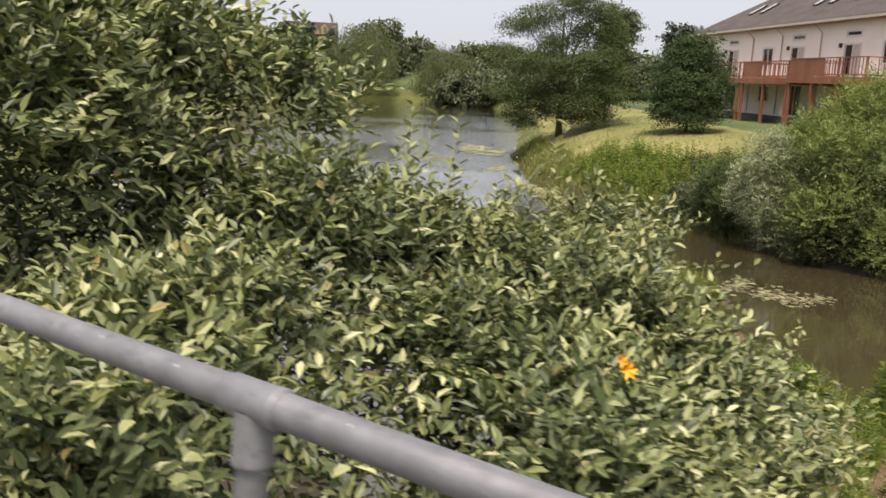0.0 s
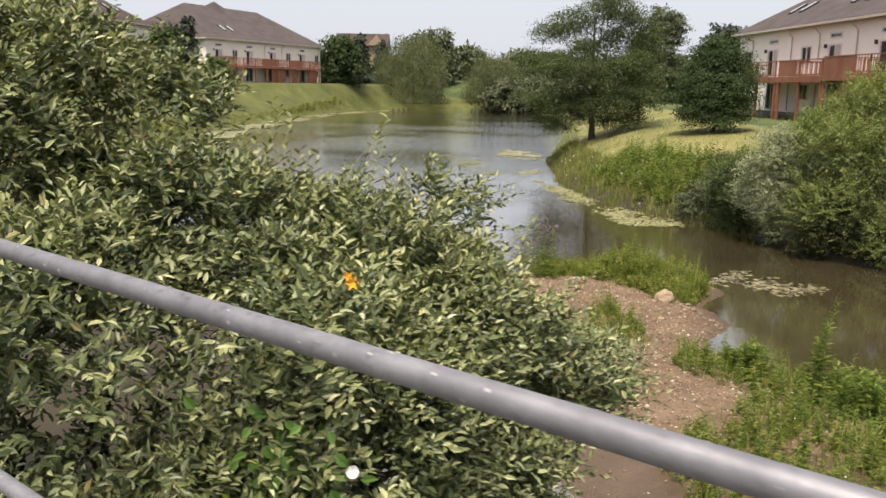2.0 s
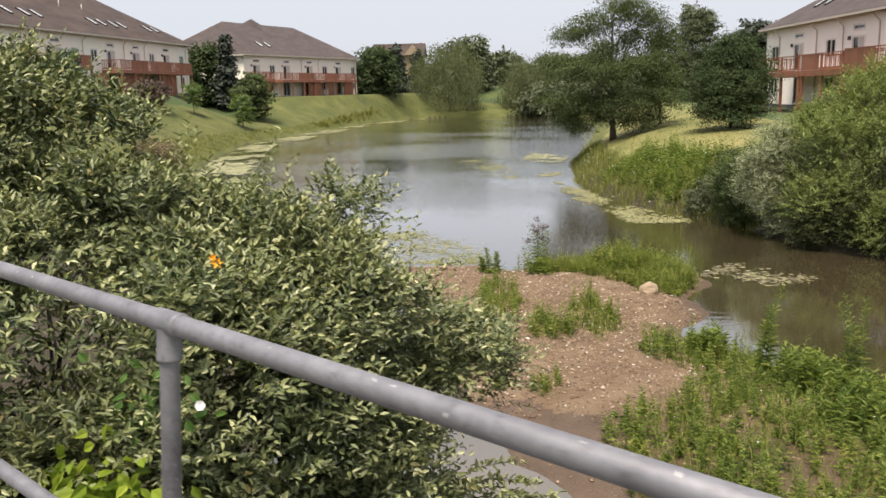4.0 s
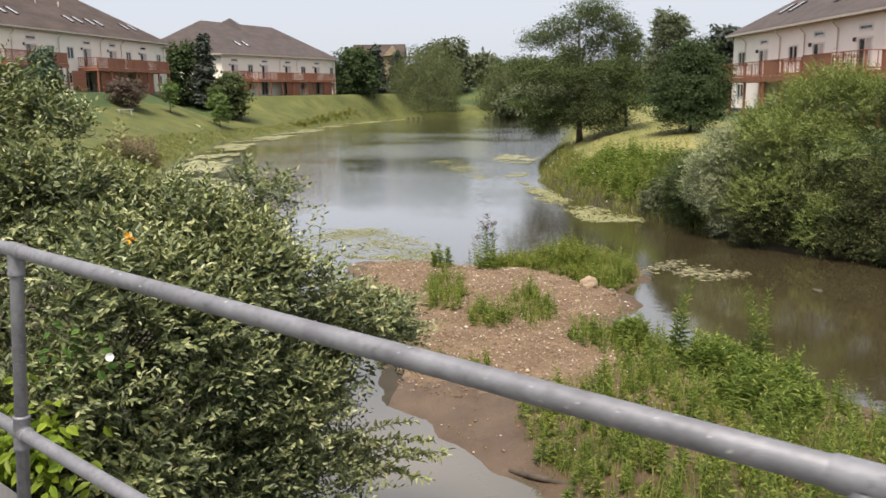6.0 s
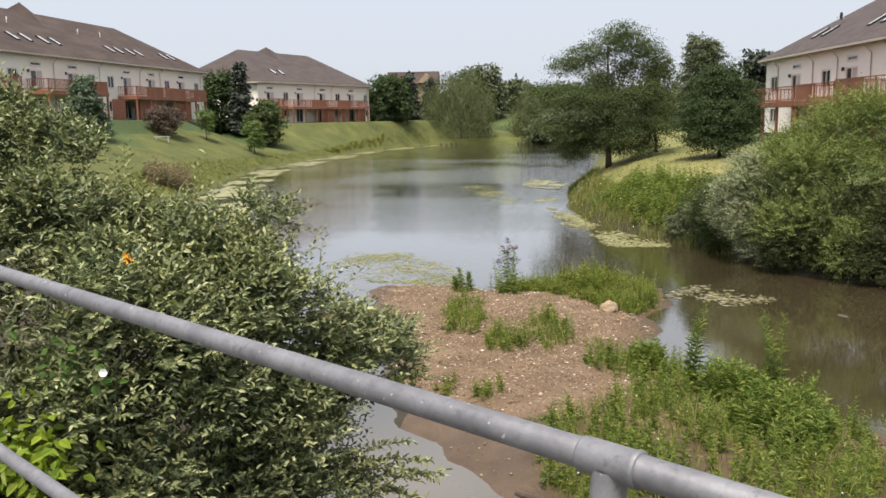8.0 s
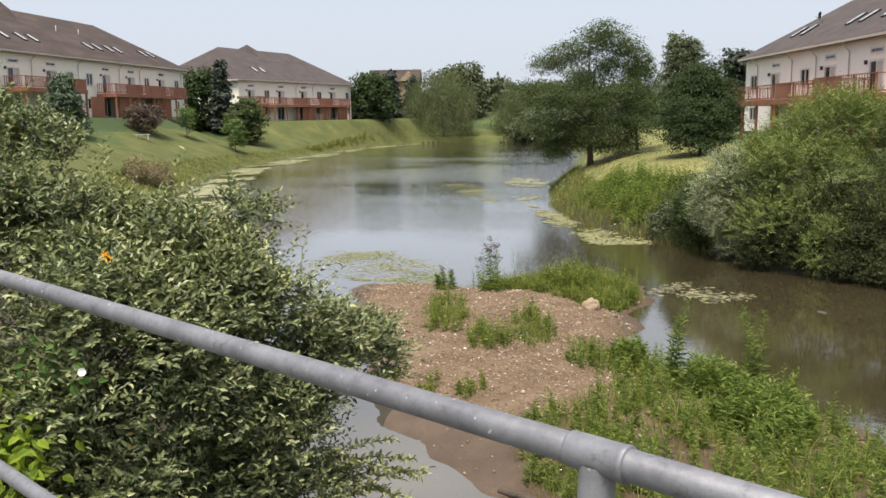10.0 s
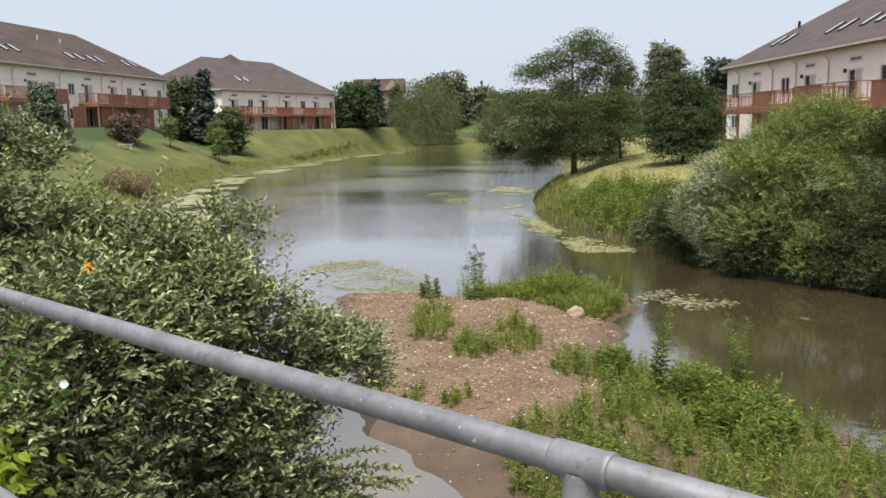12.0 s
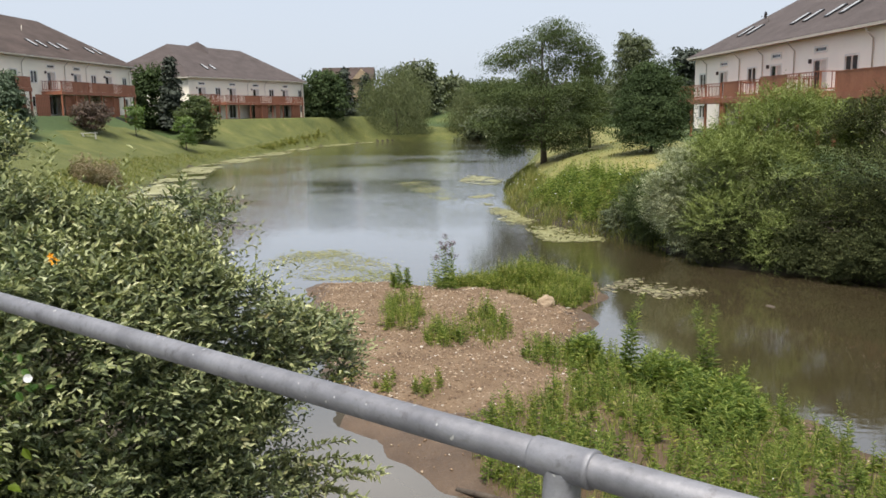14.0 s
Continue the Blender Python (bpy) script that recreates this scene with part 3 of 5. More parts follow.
def tree(label, x, y, height, width, material, leaf, count, crown_from=0.25, shape="round", category="tree", trunk=None, z=None, name="tree", lobes=26, lobes_at=None, flat=0.8, spray=None, per=14):
    """A tapered trunk with limbs and a crown of clumped leaves with gaps."""
    z = float(ground_height(x, y)) if z is None else z
    ob = tagged(new(name), label, category)
    ob.matrix_world = pose(x, y, z)
    r = trunk or height * 0.016
    bm = bmesh.new()
    limbs(bm, (0, 0, -0.15), (random.uniform(-0.1, 0.1) * width * 0.3, 0, height * 0.86), 12, width * 0.45, r)
    part("trunk", bm, M_bark, ob)
    c0, c1 = height * crown_from, height
    cs, rs = [], []
    for i in range(lobes):
        f = (i + 0.5) / lobes
        if shape == "round":
            prof = math.sin(math.pi * min(max(0.12 + 0.85 * f, 0), 1)) ** 0.6
        elif shape == "ovoid":
            prof = min(1.0, 0.62 + 1.6 * f) * (1 - f) ** 0.5
        elif shape == "cone":
            prof = (1 - f) ** 0.85 + 0.04
        elif shape == "spread":
            prof = 1.0 if f < 0.45 else 1.0 - 0.75 * (f - 0.45) / 0.55
        else:
            prof = math.sin(math.pi * (0.2 + 0.75 * f)) ** 0.5
        a = i * 2.39996
        rr = width * 0.5 * prof * math.sqrt(random.uniform(0.1, 0.75))
        s = width * (0.16 if shape != "cone" else 0.1 + 0.06 * (1 - f)) * random.uniform(0.55, 1.45)
        cs.append((math.cos(a) * rr, math.sin(a) * rr, c0 + (c1 - c0 - 0.4 * s) * f))
        rs.append((s * 1.15, s * 1.15, s * (0.8 if shape != "spread" else 0.55)))
    if lobes_at:
        cs = [(x_, random.uniform(-0.35, 0.35) * width * 0.6, z_) for x_, z_, _ in lobes_at]
        rs = [(r_ * 1.25, r_ * 1.25, r_ * 1.25 * flat) for _, _, r_ in lobes_at]
        bm = bmesh.new()
        for x_, y_, z_ in cs:
            a_ = Vector((0.02 * x_, 0, height * 0.12 + 0.35 * z_))
            e_ = Vector((x_, y_, z_ + 0.15))
            tube(bm, [a_, a_.lerp(e_, 0.35) + Vector((0, 0, 0.25)), a_.lerp(e_, 0.7) + Vector((0, 0, 0.2)), e_], [r * 0.3, r * 0.2, r * 0.13, r * 0.05], 6)
        part("limb", bm, M_bark, ob)
        lobes = len(cs)
    cs, rs = np.array(cs), np.array(rs)
    k = RNG.choice(lobes, count, p=(rs[:, 0] ** 2) / (rs[:, 0] ** 2).sum())
    d = unit(RNG.normal(size=(count, 3)))
    p = cs[k] + d * rs[k] * (RNG.uniform(0.2, 1.0, count) ** 0.5)[:, None] * (1 + RNG.normal(0, 0.21, count))[:, None]
    if lobes_at:
        p = cs[k] + np.clip(RNG.normal(0, 0.47, (count, 3)), -1.05, 1.05) * rs[k]
    if shape == "weeping":
        axis = np.array([0, 0, -1.0]) + d * 0.35 + RNG.normal(0, 0.2, (count, 3))
        p[:, 2] -= np.abs(RNG.normal(0, 0.07 * height, count))
        p[:, 2] = np.maximum(p[:, 2], 0.2)
        up = d + RNG.normal(0, 0.3, (count, 3))
    else:
        axis = d + RNG.normal(0, 0.6, (count, 3)) + np.array([0, 0, -0.15])
        up = d * 0.5 + np.array([0, 0, 0.7]) + RNG.normal(0, 0.5, (count, 3))
    if shape != "weeping":
        # leaves gather in flat drooping sprays about a twig each
        g_ = RNG.integers(0, max(count // per, 1), count)
        sp_ = spray or 0.045 * width
        off_ = RNG.normal(0, 1, (count, 3)) * sp_ * np.array([1, 1, 0.32])
        off_[:, 2] -= 0.35 * np.hypot(off_[:, 0], off_[:, 1])
        p = p[g_] + off_
        d = d[g_]
        axis = off_ / sp_ * 0.6 + RNG.normal(0, 0.5, (count, 3)) + np.array([0, 0, -0.25])
        up = d * 0.35 + np.array([0, 0, 0.9]) + RNG.normal(0, 0.35, (count, 3))
    size = leaf * RNG.uniform(0.6, 1.4, count)
    v, f = flake_arrays(p, axis, up, size, size * (0.6 if shape != "weeping" else 0.3))
    mesh_np("crown", v, [f], material, ob)
    return ob


# large olive bush beyond the rail
def shrub(name, label, balls, material, n, k, length, leaf, width, keep, stems, rise=0.5, inner=0.72, outer=0.05, lobes=150, lobe=0.42, fill=0.5, fine=False, hollow=None, sink=1.0, tip=None):
    ob = tagged(new(name), label, "bush")
    ob.matrix_world = pose(stems[0], stems[1], float(ground_height(stems[0], stems[1])))
    inv = np.array(ob.matrix_world.translation)
    for b in balls:
        for i in range(4):
            bm = bmesh.new()
            a = random.uniform(0, math.tau)
            end = Vector(b[:3]) + Vector((math.cos(a) * b[3] * 0.7, math.sin(a) * b[4] * 0.7, b[5] * random.uniform(-0.1, 0.75)))
            start = Vector((stems[0] + random.uniform(-0.5, 0.5), stems[1] + random.uniform(-0.5, 0.5), inv[2] - 0.1))
            mid = start.lerp(end, 0.5) + Vector((0, 0, 0.25 * (end - start).length * random.uniform(0.2, 0.8)))
            tube(bm, [q - Vector(inv) for q in (start, start.lerp(mid, 0.6), mid, end)], [0.035, 0.028, 0.02, 0.006], 6)
            part("stem", bm, M_bark, ob)
    hub, out = ellipsoid_points(balls, lobes * 3, 0.85, 0.05, keep)
    pick = RNG.permutation(len(hub))[:lobes]
    hub, out = hub[pick], out[pick]
    k_ = RNG.integers(0, len(hub), int(n * 0.62))
    d_ = unit(RNG.normal(size=(len(k_), 3)) + 0.75 * out[k_] + np.array([0, 0, 0.6]))
    reach = (lobe * RNG.uniform(0.6, 1.35, len(hub)))[k_] * RNG.uniform(0.15, 1.0, len(k_)) ** 0.4
    p, nor = hub[k_] + d_ * reach[:, None] * np.array([1.1, 1.1, 0.8]), d_
    ok = (p[:, 2] > WATER + 0.12)
    q_, w_ = ellipsoid_points(balls, int(n * fill), inner, outer, keep)
    q_ = q_ - w_ * (1.0 - sink)
    p, nor = np.concatenate([p[ok], q_]), np.concatenate([nor[ok], w_])
    if hollow is not None:
        for h_ in hollow:
            out_ = ((((p - np.array(h_[:3])) / np.array(h_[3:6])) ** 2).sum(1) > 1) | (RNG.uniform(0, 1, len(p)) > h_[6])
            p, nor = p[out_], nor[out_]
    base, axis, up, size, wid, d = sprigs(p, nor, k, length, leaf, width, rise)
    v, f = leaf_arrays(base - inv, axis, up, size, wid, 0.2, 0.08) if fine else flake_arrays(base - inv, axis, up, size, wid)
    fo = mesh_np("foliage", v, [f], [material, tip] if tip else material, ob)
    if tip:
        # leaves towards the shoots' ends are paler: highlights put into their colour
        young = ((np.arange(len(base)) % k > 0.55 * k) & (RNG.uniform(0, 1, len(base)) < (0.6 if fine else 0.14))).astype(np.int32)
        fo.data.polygons.foreach_set("material_index", np.tile(young, 2 if fine else 1))
    return ob


BUSH = [(-0.48, 3.6, -1.15, 2.15, 1.95, 2.0), (0.15, 3.55, -0.45, 0.95, 0.8, 0.95), (0.75, 3.9, -0.62, 0.8, 0.7, 0.9), (0.5, 2.55, -0.85, 0.75, 0.6, 0.85), (1.4, 4.1, -2.1, 0.6, 0.6, 0.65), (0.7, 4.3, -1.4, 0.75, 1.0, 1.25), (-1.75, 3.5, -0.45, 1.5, 1.4, 2.15), (-0.75, 1.9, -0.55, 0.85, 0.55, 1.0), (0.3, 2.95, -1.85, 0.9, 0.95, 1.35), (1.75, 4.7, -1.1, 0.5, 0.5, 0.4), (1.3, 4.1, -0.7, 0.75, 0.8, 0.75), (0.9, 3.5, -1.0, 0.85, 0.8, 1.1)]
shrub("olive_bush", "large dense olive bush with silvery green leaves below the rail", BUSH, M_olive, 30000, 12, 0.3, 0.08, 0.42,
      lambda p, nor: (nor @ np.array([0.35, -0.8, 0.45]) > -0.4) & (p[:, 2] > -3.3), (-0.9, 3.4), inner=0.5, lobes=210, lobe=0.34, fill=0.42, fine=True, sink=0.72, tip=M_olive_tip, hollow=((0.62, 1.3, -0.8, 0.33, 0.5, 0.4, 1.0), (-0.15, 1.75, -0.05, 0.7, 0.55, 0.55, 0.85), (0.95, 1.55, -0.25, 0.3, 0.36, 0.3, 1.0), (1.05, 2.0, 0.46, 0.22, 0.4, 0.2, 1.0)))

# shrubs on the far side of the creek
VIEW = np.array([-0.3, -0.85, 0.4])
shrub("willow_shrub", "tall bright green willow shrub leaning over the creek bank", [(11.5, 25.5, -1.45, 1.5, 1.3, 2.0), (13.4, 26.4, -1.15, 1.7, 1.6, 2.15)], M_willow_shrub, 10000, 13, 0.6, 0.135, 0.28,
      lambda p, nor: (nor @ VIEW > -0.4) & (p[:, 2] > -3.0), (13, 27), rise=0.7, lobes=30, lobe=0.95, fill=0.16, sink=0.5)
# first ball is the willow's lower part, shade put into its dark leaves
shrub("willow_shrub", "broad olive-green shrub on the bank, darkened as shade below the willow", [(12.9, 24.6, -1.95, 1.35, 1.0, 1.6), (15.2, 23.6, -1.2, 1.6, 1.4, 2.3), (17.6, 20.6, -0.9, 2.1, 1.9, 2.8), (17.4, 24.8, -0.5, 2.1, 2.1, 2.8), (20.3, 18.0, -0.7, 2.2, 2.2, 2.8), (21.0, 13.5, -0.7, 2.2, 2.4, 2.8)], M_dark_shrub, 21000, 13, 0.6, 0.135, 0.3,
      # the last two balls stand out of view, added to darken the creek's reflection
      lambda p, nor: (nor @ VIEW > -0.4) & (p[:, 2] > -3.0), (17, 24.5), rise=0.5, lobes=62, lobe=1.0, fill=0.18, sink=0.5, tip=M_willow_shrub)
shrub("low_shrub", "low bright green shrub hanging over the water", [(12.2, 23.3, -2.7, 1.0, 0.7, 0.55)], M_willow_shrub, 2200, 7, 0.26, 0.11, 0.34, lambda p, nor: (nor @ VIEW > -0.4) & (p[:, 2] > -3.3), (12.6, 23.9), lobes=24, lobe=0.4)
# shade under the overhang is painted in with the dark leaf
shrub("low_shrub", "low olive shrub hanging over the water, shade put into its leaves", [(11.0, 24.2, -2.8, 1.1, 0.7, 0.65), (12.9, 23.1, -2.65, 1.2, 0.8, 0.8), (13.2, 22.4, -2.9, 1.0, 0.6, 0.5), (14.2, 21.6, -2.75, 1.3, 0.7, 0.7), (15.4, 20.2, -2.7, 1.3, 0.9, 0.8), (17.2, 18.2, -2.5, 1.6, 1.2, 1.0)], M_dark_shrub, 14000, 7, 0.28, 0.115, 0.34, lambda p, nor: (nor @ VIEW > -0.4) & (p[:, 2] > -3.3), (15.6, 21.3), lobes=56, lobe=0.42)
shrub("grey_shrub", "grey-green shrub with pale leaves at the water's edge", [(9.95, 26.3, -1.6, 1.2, 1.1, 1.5)], M_grey_shrub, 8000, 7, 0.25, 0.1, 0.33,
      lambda p, nor: (nor @ VIEW > -0.4) & (p[:, 2] > -3.4), (10.6, 27), lobes=50, lobe=0.4)
shrub("shore_shrub", "dark green shrub between the bank grass and willows", [(9.6, 28.9, -2.3, 1.2, 1.4, 1.2)], M_locust, 7000, 7, 0.25, 0.1, 0.4,
      lambda p, nor: (nor @ VIEW > -0.4) & (p[:, 2] > -3.4), (9.8, 29), lobes=50, lobe=0.4)
shrub("bank_shrub", "dark green low shrub on the grassy bank", [(9.8, 32.6, -2.3, 0.9, 1.0, 1.0), (8.6, 30.8, -2.9, 0.9, 0.9, 0.7)], M_far_tree, 3500, 6, 0.25, 0.14, 0.4,
      lambda p, nor: (nor @ np.array([-0.3, -0.85, 0.4]) > -0.4), (9.6, 33.5))

# trees
LOCUST = [(0.5, 8.1, 1.25), (-1.3, 7.2, 1.2), (2.1, 7.5, 0.95), (-2.7, 6.6, 0.85), (3.1, 6.0, 0.9), (1.1, 6.3, 1.05), (-0.7, 5.7, 0.95), (-3.6, 4.8, 1.05), (-2.0, 4.4, 1.35), (1.8, 4.7, 1.3),
          (0.2, 4.2, 1.25), (2.4, 2.9, 1.15), (0.8, 2.5, 1.15), (-1.3, 2.5, 1.25), (-3.0, 2.6, 1.1), (-2.8, 1.4, 0.8), (2.3, 1.8, 0.85), (-0.9, 1.6, 0.75), (3.3, 3.9, 0.65), (-4.2, 5.2, 0.45), (0.7, 1.4, 0.7), (-2.2, 0.9, 0.6), (1.9, 1.2, 0.55)]
tree("honey locust with an open airy crown on the grassy bank", 5.17, 51.2, 8.7, 7.2, M_locust, 0.1, 92000, 0.2, "spread", name="locust_tree", trunk=0.19, lobes_at=LOCUST, flat=0.6, spray=0.28, per=40)
tree("dense dark green round-headed maple on the mown bank", 10.8, 43.2, 4.75, 4.9, M_maple, 0.1, 56000, 0.15, "ovoid", lobes=64, name="maple_tree", spray=0.2, per=36)
tree("broad weeping willow at the far shore of the pond", -21.5, 158, 12.8, 14.5, M_far_willow, 0.4, 22000, 0.05, "weeping", name="willow_tree", lobes=40)
EYE_X, EYE_Y = 4.579, -3.628


def far(az, dist):
    return EYE_X + az * dist, EYE_Y + dist


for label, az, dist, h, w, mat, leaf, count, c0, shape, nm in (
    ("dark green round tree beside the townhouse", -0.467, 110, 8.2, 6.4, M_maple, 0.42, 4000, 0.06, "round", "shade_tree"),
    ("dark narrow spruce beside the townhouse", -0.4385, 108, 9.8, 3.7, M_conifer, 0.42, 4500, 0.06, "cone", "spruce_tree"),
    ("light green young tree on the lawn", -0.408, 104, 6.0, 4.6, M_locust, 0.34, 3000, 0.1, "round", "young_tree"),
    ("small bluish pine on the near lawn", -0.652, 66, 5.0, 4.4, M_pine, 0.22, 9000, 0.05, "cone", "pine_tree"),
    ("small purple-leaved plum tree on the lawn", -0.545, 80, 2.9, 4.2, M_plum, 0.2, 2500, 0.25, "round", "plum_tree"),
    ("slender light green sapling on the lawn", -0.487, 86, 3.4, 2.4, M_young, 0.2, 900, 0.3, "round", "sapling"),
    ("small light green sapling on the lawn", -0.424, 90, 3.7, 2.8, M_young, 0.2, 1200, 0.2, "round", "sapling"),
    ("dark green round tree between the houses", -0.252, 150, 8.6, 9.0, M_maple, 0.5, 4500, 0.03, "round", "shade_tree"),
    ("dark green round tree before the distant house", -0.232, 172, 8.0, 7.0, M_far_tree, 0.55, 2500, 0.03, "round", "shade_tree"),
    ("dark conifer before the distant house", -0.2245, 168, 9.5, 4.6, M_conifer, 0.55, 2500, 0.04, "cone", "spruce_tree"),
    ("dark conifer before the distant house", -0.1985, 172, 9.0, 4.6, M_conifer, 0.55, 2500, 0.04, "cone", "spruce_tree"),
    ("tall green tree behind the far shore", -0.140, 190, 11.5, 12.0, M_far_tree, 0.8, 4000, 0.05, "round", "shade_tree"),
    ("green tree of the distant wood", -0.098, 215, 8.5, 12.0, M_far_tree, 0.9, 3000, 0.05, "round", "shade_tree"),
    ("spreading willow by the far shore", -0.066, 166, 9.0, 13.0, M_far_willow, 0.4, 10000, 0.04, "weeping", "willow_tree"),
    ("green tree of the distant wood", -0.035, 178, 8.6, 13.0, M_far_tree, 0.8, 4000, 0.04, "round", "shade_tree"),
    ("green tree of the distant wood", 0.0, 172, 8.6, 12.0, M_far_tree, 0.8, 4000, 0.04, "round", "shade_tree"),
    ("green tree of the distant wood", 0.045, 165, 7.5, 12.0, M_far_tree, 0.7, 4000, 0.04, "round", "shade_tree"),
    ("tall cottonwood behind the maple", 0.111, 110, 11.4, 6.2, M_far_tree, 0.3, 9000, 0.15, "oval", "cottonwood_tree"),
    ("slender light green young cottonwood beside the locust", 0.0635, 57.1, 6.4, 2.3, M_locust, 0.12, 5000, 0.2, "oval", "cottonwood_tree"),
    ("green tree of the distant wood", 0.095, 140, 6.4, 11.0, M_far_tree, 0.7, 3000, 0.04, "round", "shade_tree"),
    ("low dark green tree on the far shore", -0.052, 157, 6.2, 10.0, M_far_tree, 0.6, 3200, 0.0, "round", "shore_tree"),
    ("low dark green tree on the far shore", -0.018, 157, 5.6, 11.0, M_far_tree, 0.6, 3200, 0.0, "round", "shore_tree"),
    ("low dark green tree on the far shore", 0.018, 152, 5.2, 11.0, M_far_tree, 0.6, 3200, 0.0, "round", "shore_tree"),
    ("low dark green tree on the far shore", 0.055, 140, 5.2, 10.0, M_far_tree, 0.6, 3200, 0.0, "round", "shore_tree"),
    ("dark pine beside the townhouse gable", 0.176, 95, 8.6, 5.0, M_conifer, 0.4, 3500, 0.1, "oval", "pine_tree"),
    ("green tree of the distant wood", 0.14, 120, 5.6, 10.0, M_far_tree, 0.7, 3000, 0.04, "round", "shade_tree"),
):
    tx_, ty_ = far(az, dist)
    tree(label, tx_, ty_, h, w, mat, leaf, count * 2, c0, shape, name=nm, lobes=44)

# far woods along the horizon, in the hazed leaf colour
n = 26000
a = RNG.uniform(-1.1, 0.9, n)
dist = RNG.uniform(230, 330, n)
lump = 5.5 + 2.5 * wobble(a * 40, dist * 0.02, 1.0) + 1.5 * wobble(a * 130, dist * 0.05, 1.0, 2.0)
p = np.stack([EYE_X + a * dist, EYE_Y + dist, np.zeros(n)], 1)
p[:, 2] = ground_height(p[:, 0], p[:, 1]) + RNG.uniform(0.0, 1.0, n) ** 0.7 * np.maximum(lump, 2)
s = RNG.uniform(1.0, 2.2, n)
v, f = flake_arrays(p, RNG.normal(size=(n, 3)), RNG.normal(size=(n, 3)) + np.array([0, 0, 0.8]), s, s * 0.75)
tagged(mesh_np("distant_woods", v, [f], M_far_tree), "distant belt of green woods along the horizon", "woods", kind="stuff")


# ---- townhouses ----
def wall_with_holes(bm, length, height, holes, v0, v1):
    us = sorted({0.0, length, *[h[0] for h in holes], *[h[1] for h in holes]})
    zs = sorted({0.0, height, *[h[2] for h in holes], *[h[3] for h in holes]})
    for a, b in zip(us, us[1:]):
        run = None
        for c, d in zip(zs, zs[1:]):
            m, q = (a + b) / 2, (c + d) / 2
            if any(h[0] < m < h[1] and h[2] < q < h[3] for h in holes):
                if run:
                    box(bm, a, v0, run[0], b, v1, run[1])
                run = None
            else:
                run = (run[0], d) if run else (c, d)
        if run:
            box(bm, a, v0, run[0], b, v1, run[1])


def window(house, u0, u1, z0, z1, panes, dark=()):
    """A window or glass door in its opening: frame, mullions and panes."""
    bm = bmesh.new()
    t = 0.07
    box(bm, u0 - 0.05, -0.1, z0 - 0.05, u0 + t, 0.03, z1 + 0.05)
    box(bm, u1 - t, -0.1, z0 - 0.05, u1 + 0.05, 0.03, z1 + 0.05)
    box(bm, u0 + t, -0.1, z1 - t, u1 - t, 0.03, z1 + 0.05)
    box(bm, u0 + t, -0.1, z0 - 0.05, u1 - t, 0.045, z0 + t)
    for i in range(1, panes):
        m = u0 + (u1 - u0) * i / panes
        box(bm, m - 0.035, -0.1, z0 + t, m + 0.035, 0.02, z1 - t)
    win = part("window", bm, M_trim, house)
    for i in range(panes):
        a, b = u0 + (u1 - u0) * i / panes + 0.04, u0 + (u1 - u0) * (i + 1) / panes - 0.04
        bm = bmesh.new()
        box(bm, a, -0.07, z0 + 0.05, b, -0.055, z1 - 0.05)
        part("pane", bm, M_curtain if i in dark else M_glass, win)


